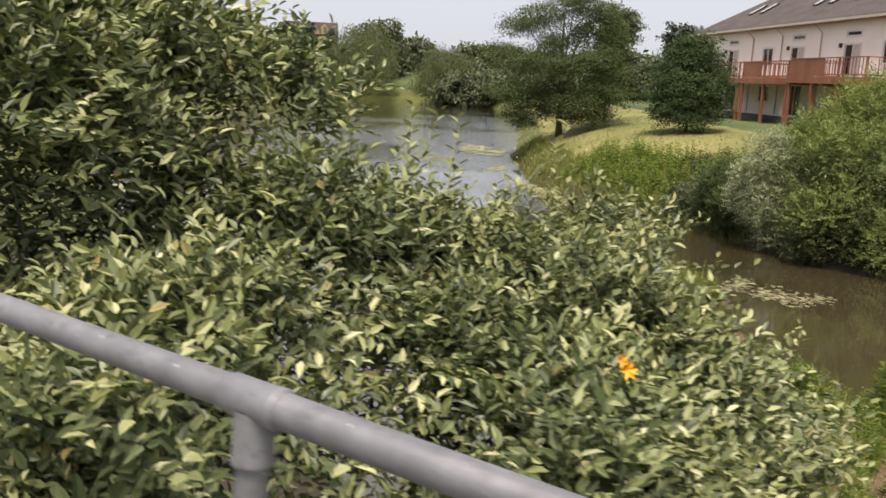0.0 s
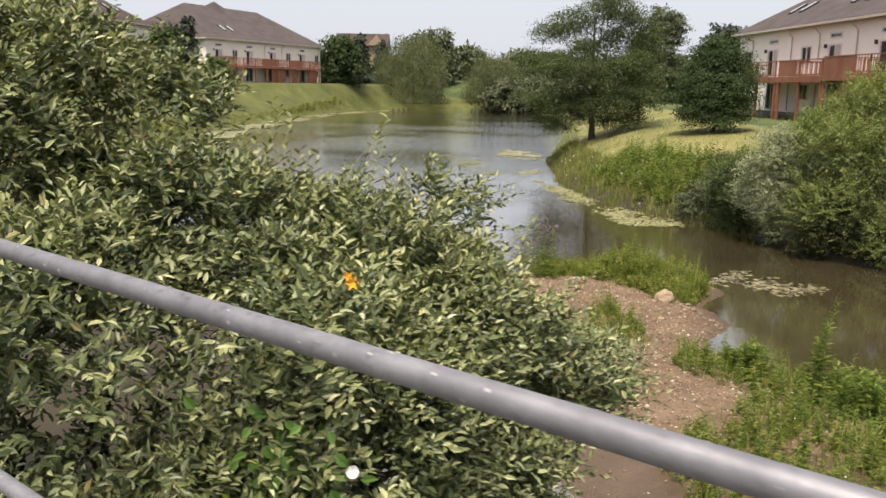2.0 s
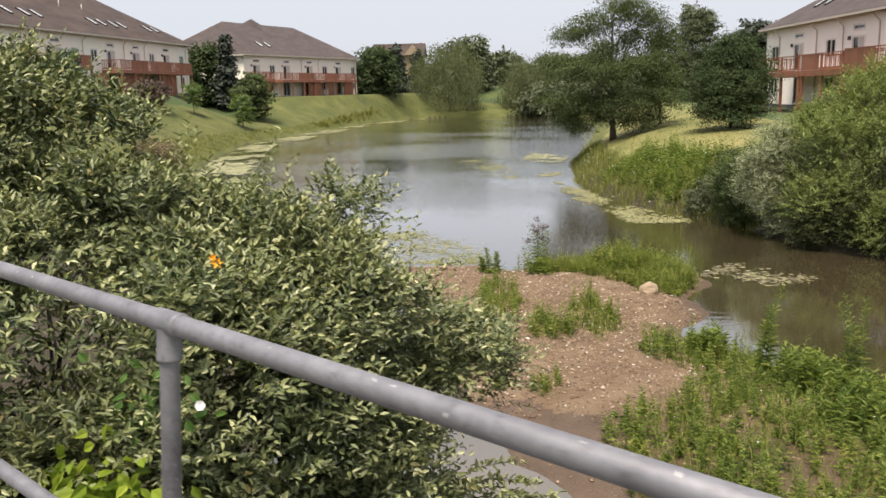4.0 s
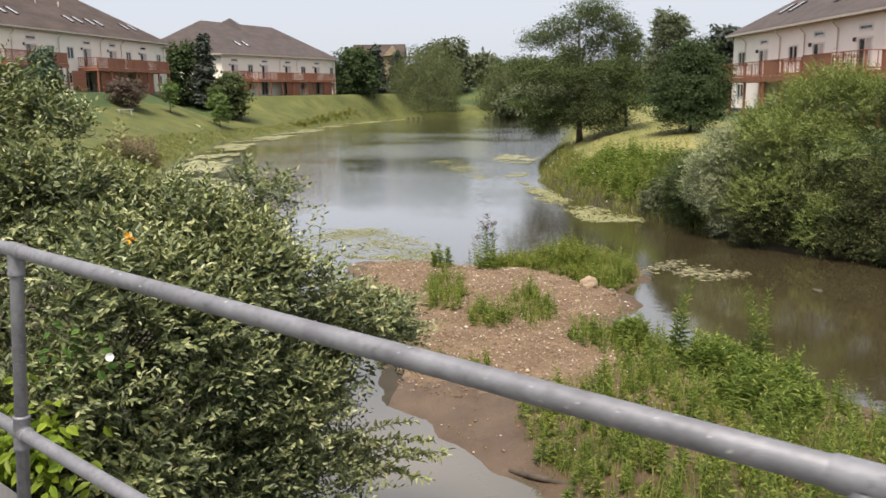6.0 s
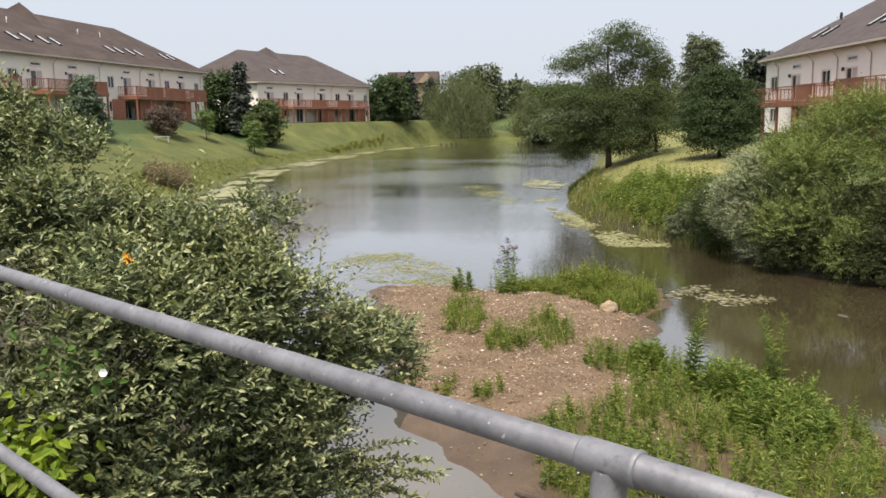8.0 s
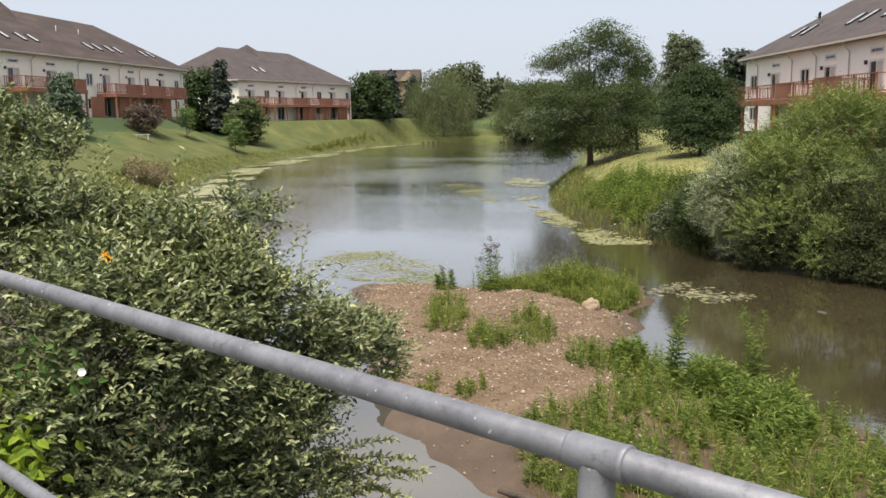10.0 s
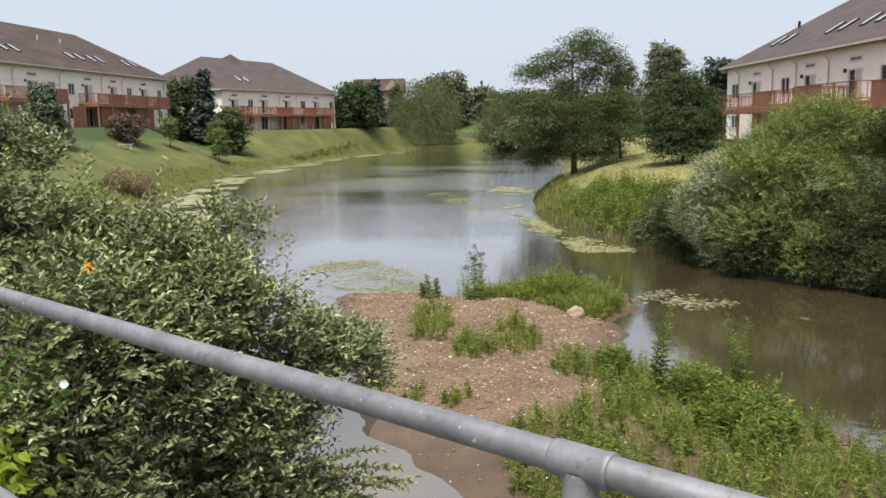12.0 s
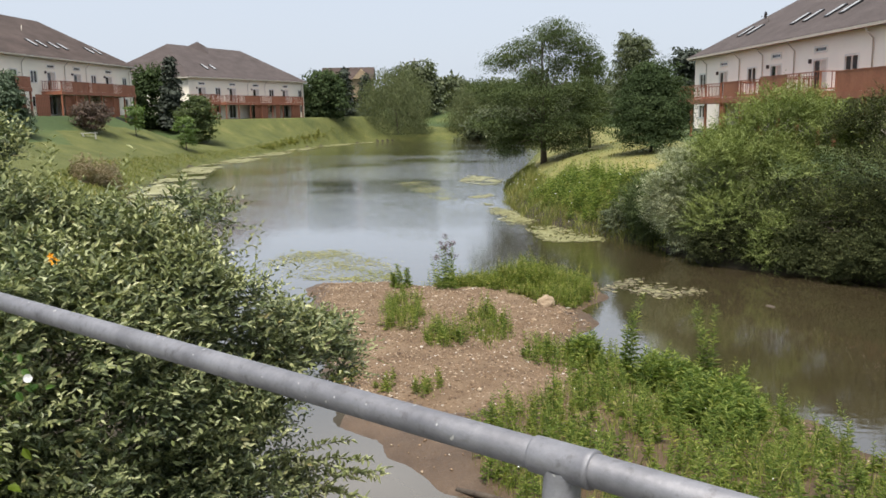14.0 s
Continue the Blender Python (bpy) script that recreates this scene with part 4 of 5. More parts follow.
def townhouse(label, m, length, wall_material, doors, windows, spouts, eave=5.9, depth=17.0, pitch=0.6, inset=6.0, flip=False, lights=(), bumps=(), shingle=M_shingle):
    """A long two-storey row house with a walk-out lower floor and a hipped roof; m is its pose, x along the front, y outward."""
    house = tagged(new("townhouse"), label, "house")
    house.matrix_world = m
    fl = (lambda u: length - u) if flip else (lambda u: u)
    holes = []

    def hole(c, w, z0, z1):
        c = fl(c)
        h = (c - w / 2, c + w / 2, z0, z1)
        holes.append(h)
        return h

    glazed = []
    for u, w in doors:
        glazed.append((hole(u, w, 2.55, 4.55), 2, (0,)))
        glazed.append((hole(u, w * 0.92, 4.96, 5.3), 1, ()))
        glazed.append((hole(u + 0.2, 1.7, 0.08, 2.1), 2, ()))
    for u, w in windows:
        glazed.append((hole(u, w, 3.35, 4.58), 2, ()))
        glazed.append((hole(u, w, 0.9, 2.0), 2, ()))
    bm = bmesh.new()
    wall_with_holes(bm, length, eave, holes, -0.22, 0.0)
    part("front_wall", bm, wall_material, house)
    for a, b, c, d in ((-0.003, 0.22, -depth, -0.225), (length - 0.22, length + 0.003, -depth, -0.225)):
        bm = bmesh.new()
        box(bm, a, c, 0, b, d, eave)
        part("end_wall", bm, wall_material, house)
    bm = bmesh.new()
    box(bm, 0.225, -depth, 0, length - 0.225, -depth + 0.2, eave)
    part("back_wall", bm, wall_material, house)
    bm = bmesh.new()
    box(bm, 0.02, -depth + 0.02, -1.4, length - 0.02, -0.02, -0.003)
    part("foundation", bm, M_concrete, house)
    bm = bmesh.new()
    box(bm, 0.23, -depth + 0.21, 2.25, length - 0.23, -0.23, 2.5)
    part("floor_slab", bm, M_trim, house)
    # hipped roof with an overhang and its thickness
    o, half = 0.5, depth / 2
    top = eave + pitch * (half + o)
    lo_ = [(-o, o, eave), (length + o, o, eave), (length + o, -depth - o, eave), (-o, -depth - o, eave)]
    bm = bmesh.new()
    a = [bm.verts.new(c) for c in lo_]
    b = [bm.verts.new((c[0], c[1], c[2] + 0.16)) for c in lo_]
    r0, r1 = bm.verts.new((inset, -half, top)), bm.verts.new((length - inset, -half, top))
    for i in range(4):
        bm.faces.new((a[i], a[(i + 1) % 4], b[(i + 1) % 4], b[i]))
    bm.faces.new((b[0], b[1], r1, r0))
    bm.faces.new((b[2], b[3], r0, r1))
    bm.faces.new((b[1], b[2], r1))
    bm.faces.new((b[3], b[0], r0))
    bm.faces.new(list(reversed(a)))
    for u, w, up in bumps:
        u = fl(u)
        q = [bm.verts.new(c) for c in ((u - w, -half + 0.1, top - 0.05), (u + w, -half + 0.1, top - 0.05), (u, -half + 2.5, top - 1.55), (u, -half, top + up), (u, -half - 3, top - 1.7))]
        bm.faces.new((q[0], q[2], q[3]))
        bm.faces.new((q[2], q[1], q[3]))
        bm.faces.new((q[1], q[4], q[3]))
        bm.faces.new((q[4], q[0], q[3]))
    roof = part("roof", bm, shingle, house)
    slope = math.atan(pitch)
    for u in lights:
        for du in (-0.93, 0.93):
            bm = bmesh.new()
            box(bm, -0.27, -0.72, 0.0, 0.27, 0.72, 0.12)
            sk = part("skylight", bm, M_glass, roof, "dark-framed skylight")
            v_ = -2.25
            sk.matrix_basis = Matrix.Translation((fl(u + du), v_, eave + 0.16 + pitch * (o - v_) * (top - eave - 0.16) / (pitch * (half + o)))) @ Matrix.Rotation(-slope, 4, "X")
            bm = bmesh.new()
            box(bm, -0.17, -0.64, 0.12, 0.17, 0.64, 0.135)
            gl = part("pane", bm, M_skylight, sk)
    for u in list(lights)[1:]:
        bm = bmesh.new()
        zz = eave + 0.1 + pitch * 5.5
        tube(bm, [(fl(u + 2.2), -5.0, zz - 0.4), (fl(u + 2.2), -5.0, zz + 0.55)], [0.05, 0.05], 8)
        part("vent_pipe", bm, M_gutter, roof)
    bm = bmesh.new()
    box(bm, -o - 0.02, o - 0.02, eave - 0.03, length + o + 0.02, o + 0.11, eave + 0.12)
    part("gutter", bm, M_gutter, house)
    for e in (-o - 0.11, length + o + 0.004):
        bm = bmesh.new()
        box(bm, e, -depth - o, eave - 0.1, e + 0.1, o - 0.03, eave + 0.1)
        part("fascia", bm, M_gutter, house)
    for u in spouts:
        bm = bmesh.new()
        u = fl(u)
        tube(bm, [(u, o + 0.03, eave - 0.05), (u, o, eave - 0.2), (u, 0.08, eave - 0.6), (u, 0.06, 0.1)], [0.042] * 4, 6)
        part("downspout", bm, M_gutter, house)
    for h, panes, dark in glazed:
        window(house, *h, panes, dark)
    for u, w in doors:
        bm = bmesh.new()
        q = fl(u) + w / 2 + 0.35
        box(bm, q - 0.07, 0.0, 4.35, q + 0.07, 0.16, 4.6)
        part("wall_lamp", bm, M_shingle, house)
    return house


def deck(label, m, u0, u1, depth, singles, level=2.5, fences=(), solid=(), gap=0.2):
    """A raised timber deck on posts: floor, rim, rails, balusters."""
    ob = tagged(new("timber_deck"), label, "deck", group="house decks")
    ob.matrix_world = m
    bm = bmesh.new()
    box(bm, u0, 0.05, level - 0.05, u1, depth, level)
    part("deck_floor", bm, M_deck, ob)
    bm = bmesh.new()
    box(bm, u0, depth + 0.003, level - 0.34, u1, depth + 0.05, level + 0.02)
    for u in (u0 - 0.05, u1 + 0.003):
        box(bm, u, 0.05, level - 0.34, u + 0.047, depth + 0.05, level + 0.02)
    part("rim_board", bm, M_deck, ob)
    n = max(2, round((u1 - u0) / 3.0))
    for i in range(n + 1):
        u = u0 + 0.1 + (u1 - u0 - 0.2) * i / n
        bm = bmesh.new()
        box(bm, u - 0.08, depth - 0.16, -0.9, u + 0.08, depth - 0.003, level - 0.052)
        part("post", bm, M_deck, ob)
        bm = bmesh.new()
        box(bm, u - 0.05, depth - 0.1, level + 0.002, u + 0.05, depth - 0.003, level + 1.06)
        part("rail_post", bm, M_deck, ob)
    for z0, z1, w in ((level + 1.0, level + 1.05, 0.14), (level + 0.1, level + 0.18, 0.05)):
        bm = bmesh.new()
        box(bm, u0 - 0.02, depth - 0.05 - w / 2, z0, u1 + 0.02, depth - 0.05 + w / 2, z1)
        for u in (u0 + 0.05, u1 - 0.05):
            box(bm, u - w / 2, 0.05, z0, u + w / 2, depth - 0.06 - w / 2, z1)
        part("rail", bm, M_deck, ob)
    spots = [(u0 + 0.16 + gap * i, depth - 0.05) for i in range(int((u1 - u0 - 0.3) / gap))]
    spots += [(u, 0.15 + gap * i) for u in (u0 + 0.05, u1 - 0.05) for i in range(int((depth - 0.3) / gap))]
    me = None
    if singles:
        for u, d in spots:
            if me is None:
                bm = bmesh.new()
                box(bm, -0.02, -0.014, 0.182, 0.02, 0.014, 0.998)
                q = part("baluster", bm, M_deck, ob)
                me = q.data
            else:
                q = new("baluster", me)
                q.parent = ob
            q.matrix_basis = pose(u, d, level, 0, 0, 90 if d < depth - 0.06 else 0)
    else:
        bm = bmesh.new()
        for u, d in spots:
            box(bm, u - 0.03, d - 0.02, level + 0.182, u + 0.03, d + 0.02, level + 0.998)
        tagged(part("railing_infill", bm, M_deck, ob), kind="stuff")
    for a, b in solid:
        for i in range(int((b - a) / 0.15)):
            bm = bmesh.new()
            box(bm, a + i * 0.15, depth - 0.028, level + 0.03, a + i * 0.15 + 0.14, depth - 0.004, level + 0.998)
            part("rail_board", bm, M_deck, ob)
    board = None
    for a, b in fences:
        for i in range(int((b - a) / 0.16)):
            if board is None:
                bm = bmesh.new()
                box(bm, 0, 0, -0.2, 0.15, 0.035, 2.1)
                q = part("fence_board", bm, M_deck, ob)
                board = q.data
            else:
                q = new("fence_board", board)
                q.parent = ob
            q.matrix_basis = pose(a + i * 0.16, depth - 0.5 + (0.02 if i % 2 else 0), 0)
    return ob


def frame_pose(origin, ux, uy):
    l = math.hypot(ux, uy)
    ux, uy = ux / l, uy / l
    return Matrix(((ux, -uy, 0, origin[0]), (uy, ux, 0, origin[1]), (0, 0, 1, origin[2]), (0, 0, 0, 1)))


DOORS = [(6.1, 1.6), (13.5, 1.6), (18.9, 1.6), (28.9, 1.7), (34.6, 1.7)]
WINDOWS = [(2.0, 1.1), (9.8, 1.2), (22.2, 1.2), (25.7, 1.2), (37.9, 1.3)]
SPOUTS = [0.8, 11.6, 16.2, 24.3, 32.0, 40.0]
m_a = frame_pose((-46.6, 101.2, 1.83), 0.02, -1)
townhouse("long cream-sided townhouse row with a dark brown hipped roof", m_a, 50, M_siding, DOORS + [(43, 1.9)], WINDOWS, SPOUTS, lights=(5.1, 13.0, 17.3, 28.9, 33.4, 42.0), bumps=((24.0, 2.2, 0.9),), shingle=M_shingle_brown)
deck("long red-stained timber deck on posts with close balusters", m_a, 3.9, 21.0, 2.2, False, level=2.5, fences=((7.4, 11.2), (15.6, 19.6), (22.6, 25.2)), solid=((4.0, 7.5), (9.5, 14.5), (15.5, 18.8)))
deck("red-stained timber deck on posts along the cream wall", m_a, 26.5, 36.2, 2.2, False, level=2.68, fences=((26.8, 28.6),), solid=((26.6, 31.0),))
deck("red-stained timber deck on posts along the cream wall", m_a, 39.7, 49.6, 2.2, False, level=2.7, fences=((38.6, 41.0),))
m_b = frame_pose((-35.4, 142.0, 1.1), -0.29, -0.957)
townhouse("cream-sided townhouse row with a greyish brown hipped roof", m_b, 30, M_siding, [(5.7, 1.6), (14.0, 1.6), (20.0, 1.6), (27.2, 1.6)], [(1.2, 1.0), (9.7, 1.3), (23.5, 1.2)], SPOUTS[:3], lights=(22.5,), bumps=((17.0, 2.4, 0.8),))
deck("red-brown timber deck on posts across the house front", m_b, 3.7, 24.6, 2.2, False, level=2.4, fences=((4.0, 7.0), (10.0, 11.4), (13.4, 17.0)), solid=((9.0, 13.0), (16.0, 20.0)))
deck("short red-brown timber deck on posts at the house front", m_b, 26.0, 29.8, 2.2, False, level=2.5, fences=((26.2, 29.4),))

R_LEN = 44.0
m_r = frame_pose((18.39 + 0.15 * R_LEN, 73.04 - 0.989 * R_LEN, -0.17), -0.15, 0.989)
m_r_house = townhouse("rose-beige sided townhouse row with a brown hipped roof and skylights", m_r, R_LEN, M_siding_rose, [(6.75, 1.75), (16.3, 1.7), (22.5, 1.7), (32.5, 1.8)], [(2.0, 1.5), (12.25, 1.5), (26.15, 1.5), (36.2, 1.5)],
          [3.0, 10.0, 14.2, 19.1, 28.4, 35.0], flip=True, lights=(6.25, 15.7, 20.55, 29.5))
deck("dark red-stained timber deck at the corner of the house", m_r, R_LEN - 15.6, R_LEN - 6.4, 3.5, True, level=2.38, gap=0.3)
deck("red-stained timber deck with a boarded corner and pale balusters", m_r, R_LEN - 22.0, R_LEN - 16.0, 3.5, True, level=2.4, solid=((R_LEN - 18.6, R_LEN - 16.1),), gap=0.3)
deck("red-stained timber deck with boarded rail and pale balusters", m_r, R_LEN - 29.7, R_LEN - 22.1, 3.5, True, level=2.5, solid=((R_LEN - 25.8, R_LEN - 22.2),), gap=0.3)
deck("red-stained timber deck behind the willow shrubs", m_r, R_LEN - 42, R_LEN - 31.2, 3.5, True, level=2.42, solid=((R_LEN - 41.8, R_LEN - 31.4),))

bm = bmesh.new()
tube(bm, [(0, 0, 0), (0, 0, 0.3), (0, 0.1, 0.42)], [0.025, 0.025, 0.02], 8)
mast = part("dish_mast", bm, M_gutter, m_r_house)
mast.matrix_basis = pose(R_LEN - 6.9, -3.3, 8.3)
bm = bmesh.new()
tube(bm, [(0, 0.1, 0.5), (0, 0.16, 0.5), (0, 0.2, 0.5), (0, 0.21, 0.5)], [0.06, 0.2, 0.3, 0.31], 20, cap=False)
tube(bm, [(0, 0.12, 0.3), (0, 0.5, 0.4), (0, 0.55, 0.46)], [0.012, 0.012, 0.03], 6)
part("satellite_dish", bm, M_shingle, mast, "grey satellite dish")


def garden_bench(x, y, turn):
    """A plain pale bench: seat boards, legs and a stretcher."""
    ob = tagged(new("garden_bench"), "small pale wooden bench under the plum tree", "bench")
    ob.matrix_world = pose(x, y, float(ground_height(x, y)), 0, 0, turn)
    for v0 in (-0.2, 0.02):
        bm = bmesh.new()
        box(bm, -0.75, v0, 0.44, 0.75, v0 + 0.18, 0.49)
        part("seat_board", bm, M_curtain, ob)
    for u in (-0.6, 0.5):
        for v0 in (-0.18, 0.1):
            bm = bmesh.new()
            box(bm, u, v0, -0.1, u + 0.09, v0 + 0.08, 0.438)
            part("leg", bm, M_curtain, ob)
    bm = bmesh.new()
    box(bm, -0.507, -0.03, 0.16, 0.497, 0.03, 0.22)
    part("stretcher", bm, M_curtain, ob)
    return ob


garden_bench(*far(-0.548, 76), 35)

# distant gabled house
m_c = frame_pose((*far(-0.192, 200), 5.4), -1, -0.12)
cot = tagged(new("distant_house"), "distant beige house with a brown gabled roof", "house")
cot.matrix_world = m_c
bm = bmesh.new()
box(bm, 0, -9, -1, 11.0, 0, 4.4)
part("wall", bm, M_rock, cot)
bm = bmesh.new()
q = [bm.verts.new(c) for c in ((-0.5, 0.5, 4.2), (12, 0.5, 4.2), (12, -9.5, 4.2), (-0.5, -9.5, 4.2), (-0.5, -4.5, 7.2), (12, -4.5, 7.2))]
for f in ((0, 1, 5, 4), (2, 3, 4, 5), (0, 4, 3), (1, 2, 5), (3, 2, 1, 0)):
    bm.faces.new([q[i] for i in f])
part("roof", bm, M_shingle_brown, cot)
bm = bmesh.new()
q = [bm.verts.new(c) for c in ((0.2, 0.9, 4.3), (4.4, 0.9, 4.3), (2.3, 0.9, 6.6), (0.2, -4, 4.3), (4.4, -4, 4.3), (2.3, -4, 6.6))]
for f in ((0, 1, 2), (3, 5, 4), (0, 2, 5, 3), (1, 4, 5, 2), (0, 3, 4, 1)):
    bm.faces.new([q[i] for i in f])
part("gable", bm, M_rock, cot)

# ---- creek bar: pebbles, rock, weeds ----
def scatter(poly, n, margin=0.0, keep=None):
    xs, ys = [c[0] for c in poly], [c[1] for c in poly]
    x, y = RNG.uniform(min(xs), max(xs), n), RNG.uniform(min(ys), max(ys), n)
    ok = signed_distance(poly, x, y) < -margin + 0.25 * wobble(x, y, 2.1, 4.0)
    if keep is not None:
        ok &= keep(x, y)
    x, y = x[ok], y[ok]
    return np.stack([x, y, ground_height(x, y)], 1)


GRASS_MAIN = [(3.5, 8.9), (4.3, 9.9), (5.0, 10.2), (5.2, 11.2), (4.5, 12.0), (4.1, 12.9), (4.7, 13.7), (5.4, 13.2), (6.3, 12.4), (7.0, 12.0), (7.6, 11.6), (8.1, 10.6), (8.6, 9.2), (9.2, 8.0), (9.8, 6), (9.8, 2),
              (5.2, 2), (4.4, 6.4), (3.8, 7.4)]
GRASS_ISLAND = [(1.6, 19.6), (2.2, 19.2), (3.3, 18.9), (4.2, 17.8), (4.8, 17.3), (5.5, 17.2), (6.1, 18.5), (6.3, 19.8), (5.6, 21.2), (4.2, 21.8), (2.4, 20.9)]
GRASS_PATCHES = [[(1.3, 14.4), (0.95, 15.8), (0.9, 17.3), (1.3, 17.9), (1.7, 17.2), (2.0, 15.7), (2.0, 14.2)], [(2.1, 13.9), (2.4, 14.6), (3.1, 14.0), (3.2, 13.1), (2.7, 12.9), (2.3, 13.3)], [(3.1, 14.0), (3.05, 15.6), (3.3, 16.2), (3.9, 15.3), (4.1, 13.8), (3.6, 12.9)],
                 [(1.55, 10.8), (1.9, 10.2), (2.25, 10.4), (1.9, 11.1)], [(2.5, 10.4), (2.7, 9.9), (2.95, 10.4), (2.65, 10.9)], [(0.7, 11.6), (1.2, 11.0), (1.4, 11.4), (1.0, 11.9)], [(3.6, 7.7), (4.1, 6.8), (4.5, 6.4), (4.7, 6.9), (4.1, 8.0)]]

octa = np.array([(1, 0, 0), (-1, 0, 0), (0, 1, 0), (0, -1, 0), (0, 0, 1), (0, 0, -1)], float)
octf = np.array([(0, 2, 4), (2, 1, 4), (1, 3, 4), (3, 0, 4), (2, 0, 5), (1, 2, 5), (3, 1, 5), (0, 3, 5)])
pb = scatter(BAR, 90000, 0.25, lambda x, y: (y > 7.2) & (RNG.uniform(0, 1, len(x)) < 0.06 + 0.94 * np.clip((y - 9.6 + 0.2 * x) / 1.6, 0, 1)))
ns = len(pb)
sz = 0.011 + 0.026 * RNG.uniform(0, 1, ns) ** 2.8
sz[RNG.uniform(0, 1, ns) > 0.994] *= 2.4
ang = RNG.uniform(0, math.tau, ns)
loc = octa[None] * sz[:, None, None] * RNG.uniform(0.6, 1.35, (ns, 6, 1)) * np.array([1.2, 0.95, 0.55])
ca, sa = np.cos(ang)[:, None], np.sin(ang)[:, None]
loc = np.stack([loc[..., 0] * ca - loc[..., 1] * sa, loc[..., 0] * sa + loc[..., 1] * ca, loc[..., 2]], -1)
v = (pb + np.array([0, 0, 0.004]))[:, None] + loc
tagged(mesh_np("gravel", v.reshape(-1, 3), [(np.arange(ns)[:, None, None] * 6 + octf).reshape(-1, 3)], M_pebble, smooth=True), "tan and brown loose pebbles on the creek bar", "gravel", kind="stuff")


def stone(name, label, x, y, size, seed, material=None):
    bm = bmesh.new()
    bmesh.ops.create_icosphere(bm, subdivisions=3, radius=1)
    for q in bm.verts:
        c = q.co.copy()
        k = 1 + 0.28 * noise.noise(c * 1.3 + Vector((seed, 0, 0))) + 0.1 * noise.noise(c * 3.7 + Vector((0, seed, 0)))
        q.co = Vector((c.x * size[0], c.y * size[1], max(c.z, -0.5) * size[2])) * k
    ob = part(name, bm, material or M_rock)
    ob.matrix_world = pose(x, y, max(float(ground_height(x, y)), WATER - 0.05) + size[2] * 0.25, 0, 0, seed * 40)
    return tagged(ob, label, "stone")


stone("boulder", "pale tan pointed boulder on the gravel bar", 4.86, 17.2, (0.25, 0.18, 0.2), 1.0)
stone("stone", "flat dark stone breaking the water surface", 10.57, 18.2, (0.2, 0.1, 0.06), 3.0, M_bark)
for i, (x, y, s) in enumerate(((14.2, 22.6, 0.5), (15.2, 21.6, 0.35), (12.9, 23.2, 0.3))):
    stone("stone", "grey stone at the foot of the creek bank", x, y, (s, s * 0.6, s * 0.4), 5.0 + i, M_concrete)
bm = bmesh.new()
tube(bm, [(3.55, 6.95, WATER + 0.03), (3.9, 6.75, WATER + 0.06), (4.4, 6.45, WATER + 0.1)], [0.035, 0.045, 0.03], 8)
tagged(part("driftwood", bm, M_bark), "short dark wet driftwood log on the mud", "log")


def grass(name, label, poly, density, h0, h1, material, width=0.008, margin=0.0, keep=None):
    xs, ys = [c[0] for c in poly], [c[1] for c in poly]
    n = int(density * (max(xs) - min(xs)) * (max(ys) - min(ys)))
    p = scatter(poly, n, margin, keep)
    inside = -signed_distance(poly, p[:, 0], p[:, 1])
    p[:, :2] += RNG.normal(0, 0.1, (len(p), 2))
    p[:, 2] = ground_height(p[:, 0], p[:, 1])
    inside = inside[p[:, 2] > WATER - 0.1]
    p = p[p[:, 2] > WATER - 0.1]
    ok = wobble(p[:, 0], p[:, 1], 2.4, 9.0) + RNG.normal(0, 0.35, len(p)) > -0.45
    p, inside = p[ok], inside[ok]
    h = RNG.uniform(h0, h1, len(p)) * (0.8 + 0.5 * wobble(p[:, 0], p[:, 1], 1.7, 6.0)) * RNG.choice([0.5, 0.9, 1.0, 1.35], len(p)) * np.clip(0.55 + inside / 0.5, 0.35, 1.1)
    lean = np.concatenate([RNG.normal(0, 0.28, (len(p), 2)), np.zeros((len(p), 1))], 1)
    v, q, t = blade_arrays(p - np.array([0, 0, 0.02]), lean, h, width * RNG.uniform(0.6, 1.5, len(p)))
    return tagged(mesh_np(name, v, [q, t], material), label, "grass", kind="stuff")


def weeds(name, label, poly, count, h0, h1, material, k=22, leaf=0.09, width=0.3, single=None):
    """Upright leafy stems."""
    p = scatter(poly, count) if single is None else np.array([(x, y, float(ground_height(x, y))) for x, y in single])
    n = len(p)
    h = RNG.uniform(h0, h1, n) * (1.0 if single is not None else (0.85 + 0.45 * wobble(p[:, 0], p[:, 1], 2.1, 3.0)))
    lean = np.concatenate([RNG.normal(0, 0.1, (n, 2)), np.zeros((n, 1))], 1)
    t = (np.arange(k) + 1.0) / k
    base = p[:, None] + np.array([0, 0, 1.0]) * (h[:, None] * t[None])[..., None] + lean[:, None] * (h[:, None] * t[None] ** 2)[..., None]
    ang = np.arange(k)[None] * 2.4 + RNG.uniform(0, 6.28, (n, 1))
    axis = np.stack([np.cos(ang), np.sin(ang), np.full_like(ang, 0.35) + 0.5 * t[None]], -1)
    size = leaf * RNG.uniform(0.7, 1.3, (n, k)) * (1.15 - 0.65 * t[None])
    v, f = leaf_arrays(base.reshape(-1, 3), axis.reshape(-1, 3), np.tile([0, 0, 1.0], (n * k, 1)) + RNG.normal(0, 0.3, (n * k, 3)), size.ravel(), size.ravel() * width, 0.2, 0.25)
    sv, sq, st = blade_arrays(p - np.array([0, 0, 0.03]), lean, h * 1.03, np.full(n, 0.014))
    m_ = len(v)
    return tagged(mesh_np(name, np.concatenate([v, sv]), [f, sq + m_, st + m_], material), label, "weeds", kind="stuff" if single is None else "")


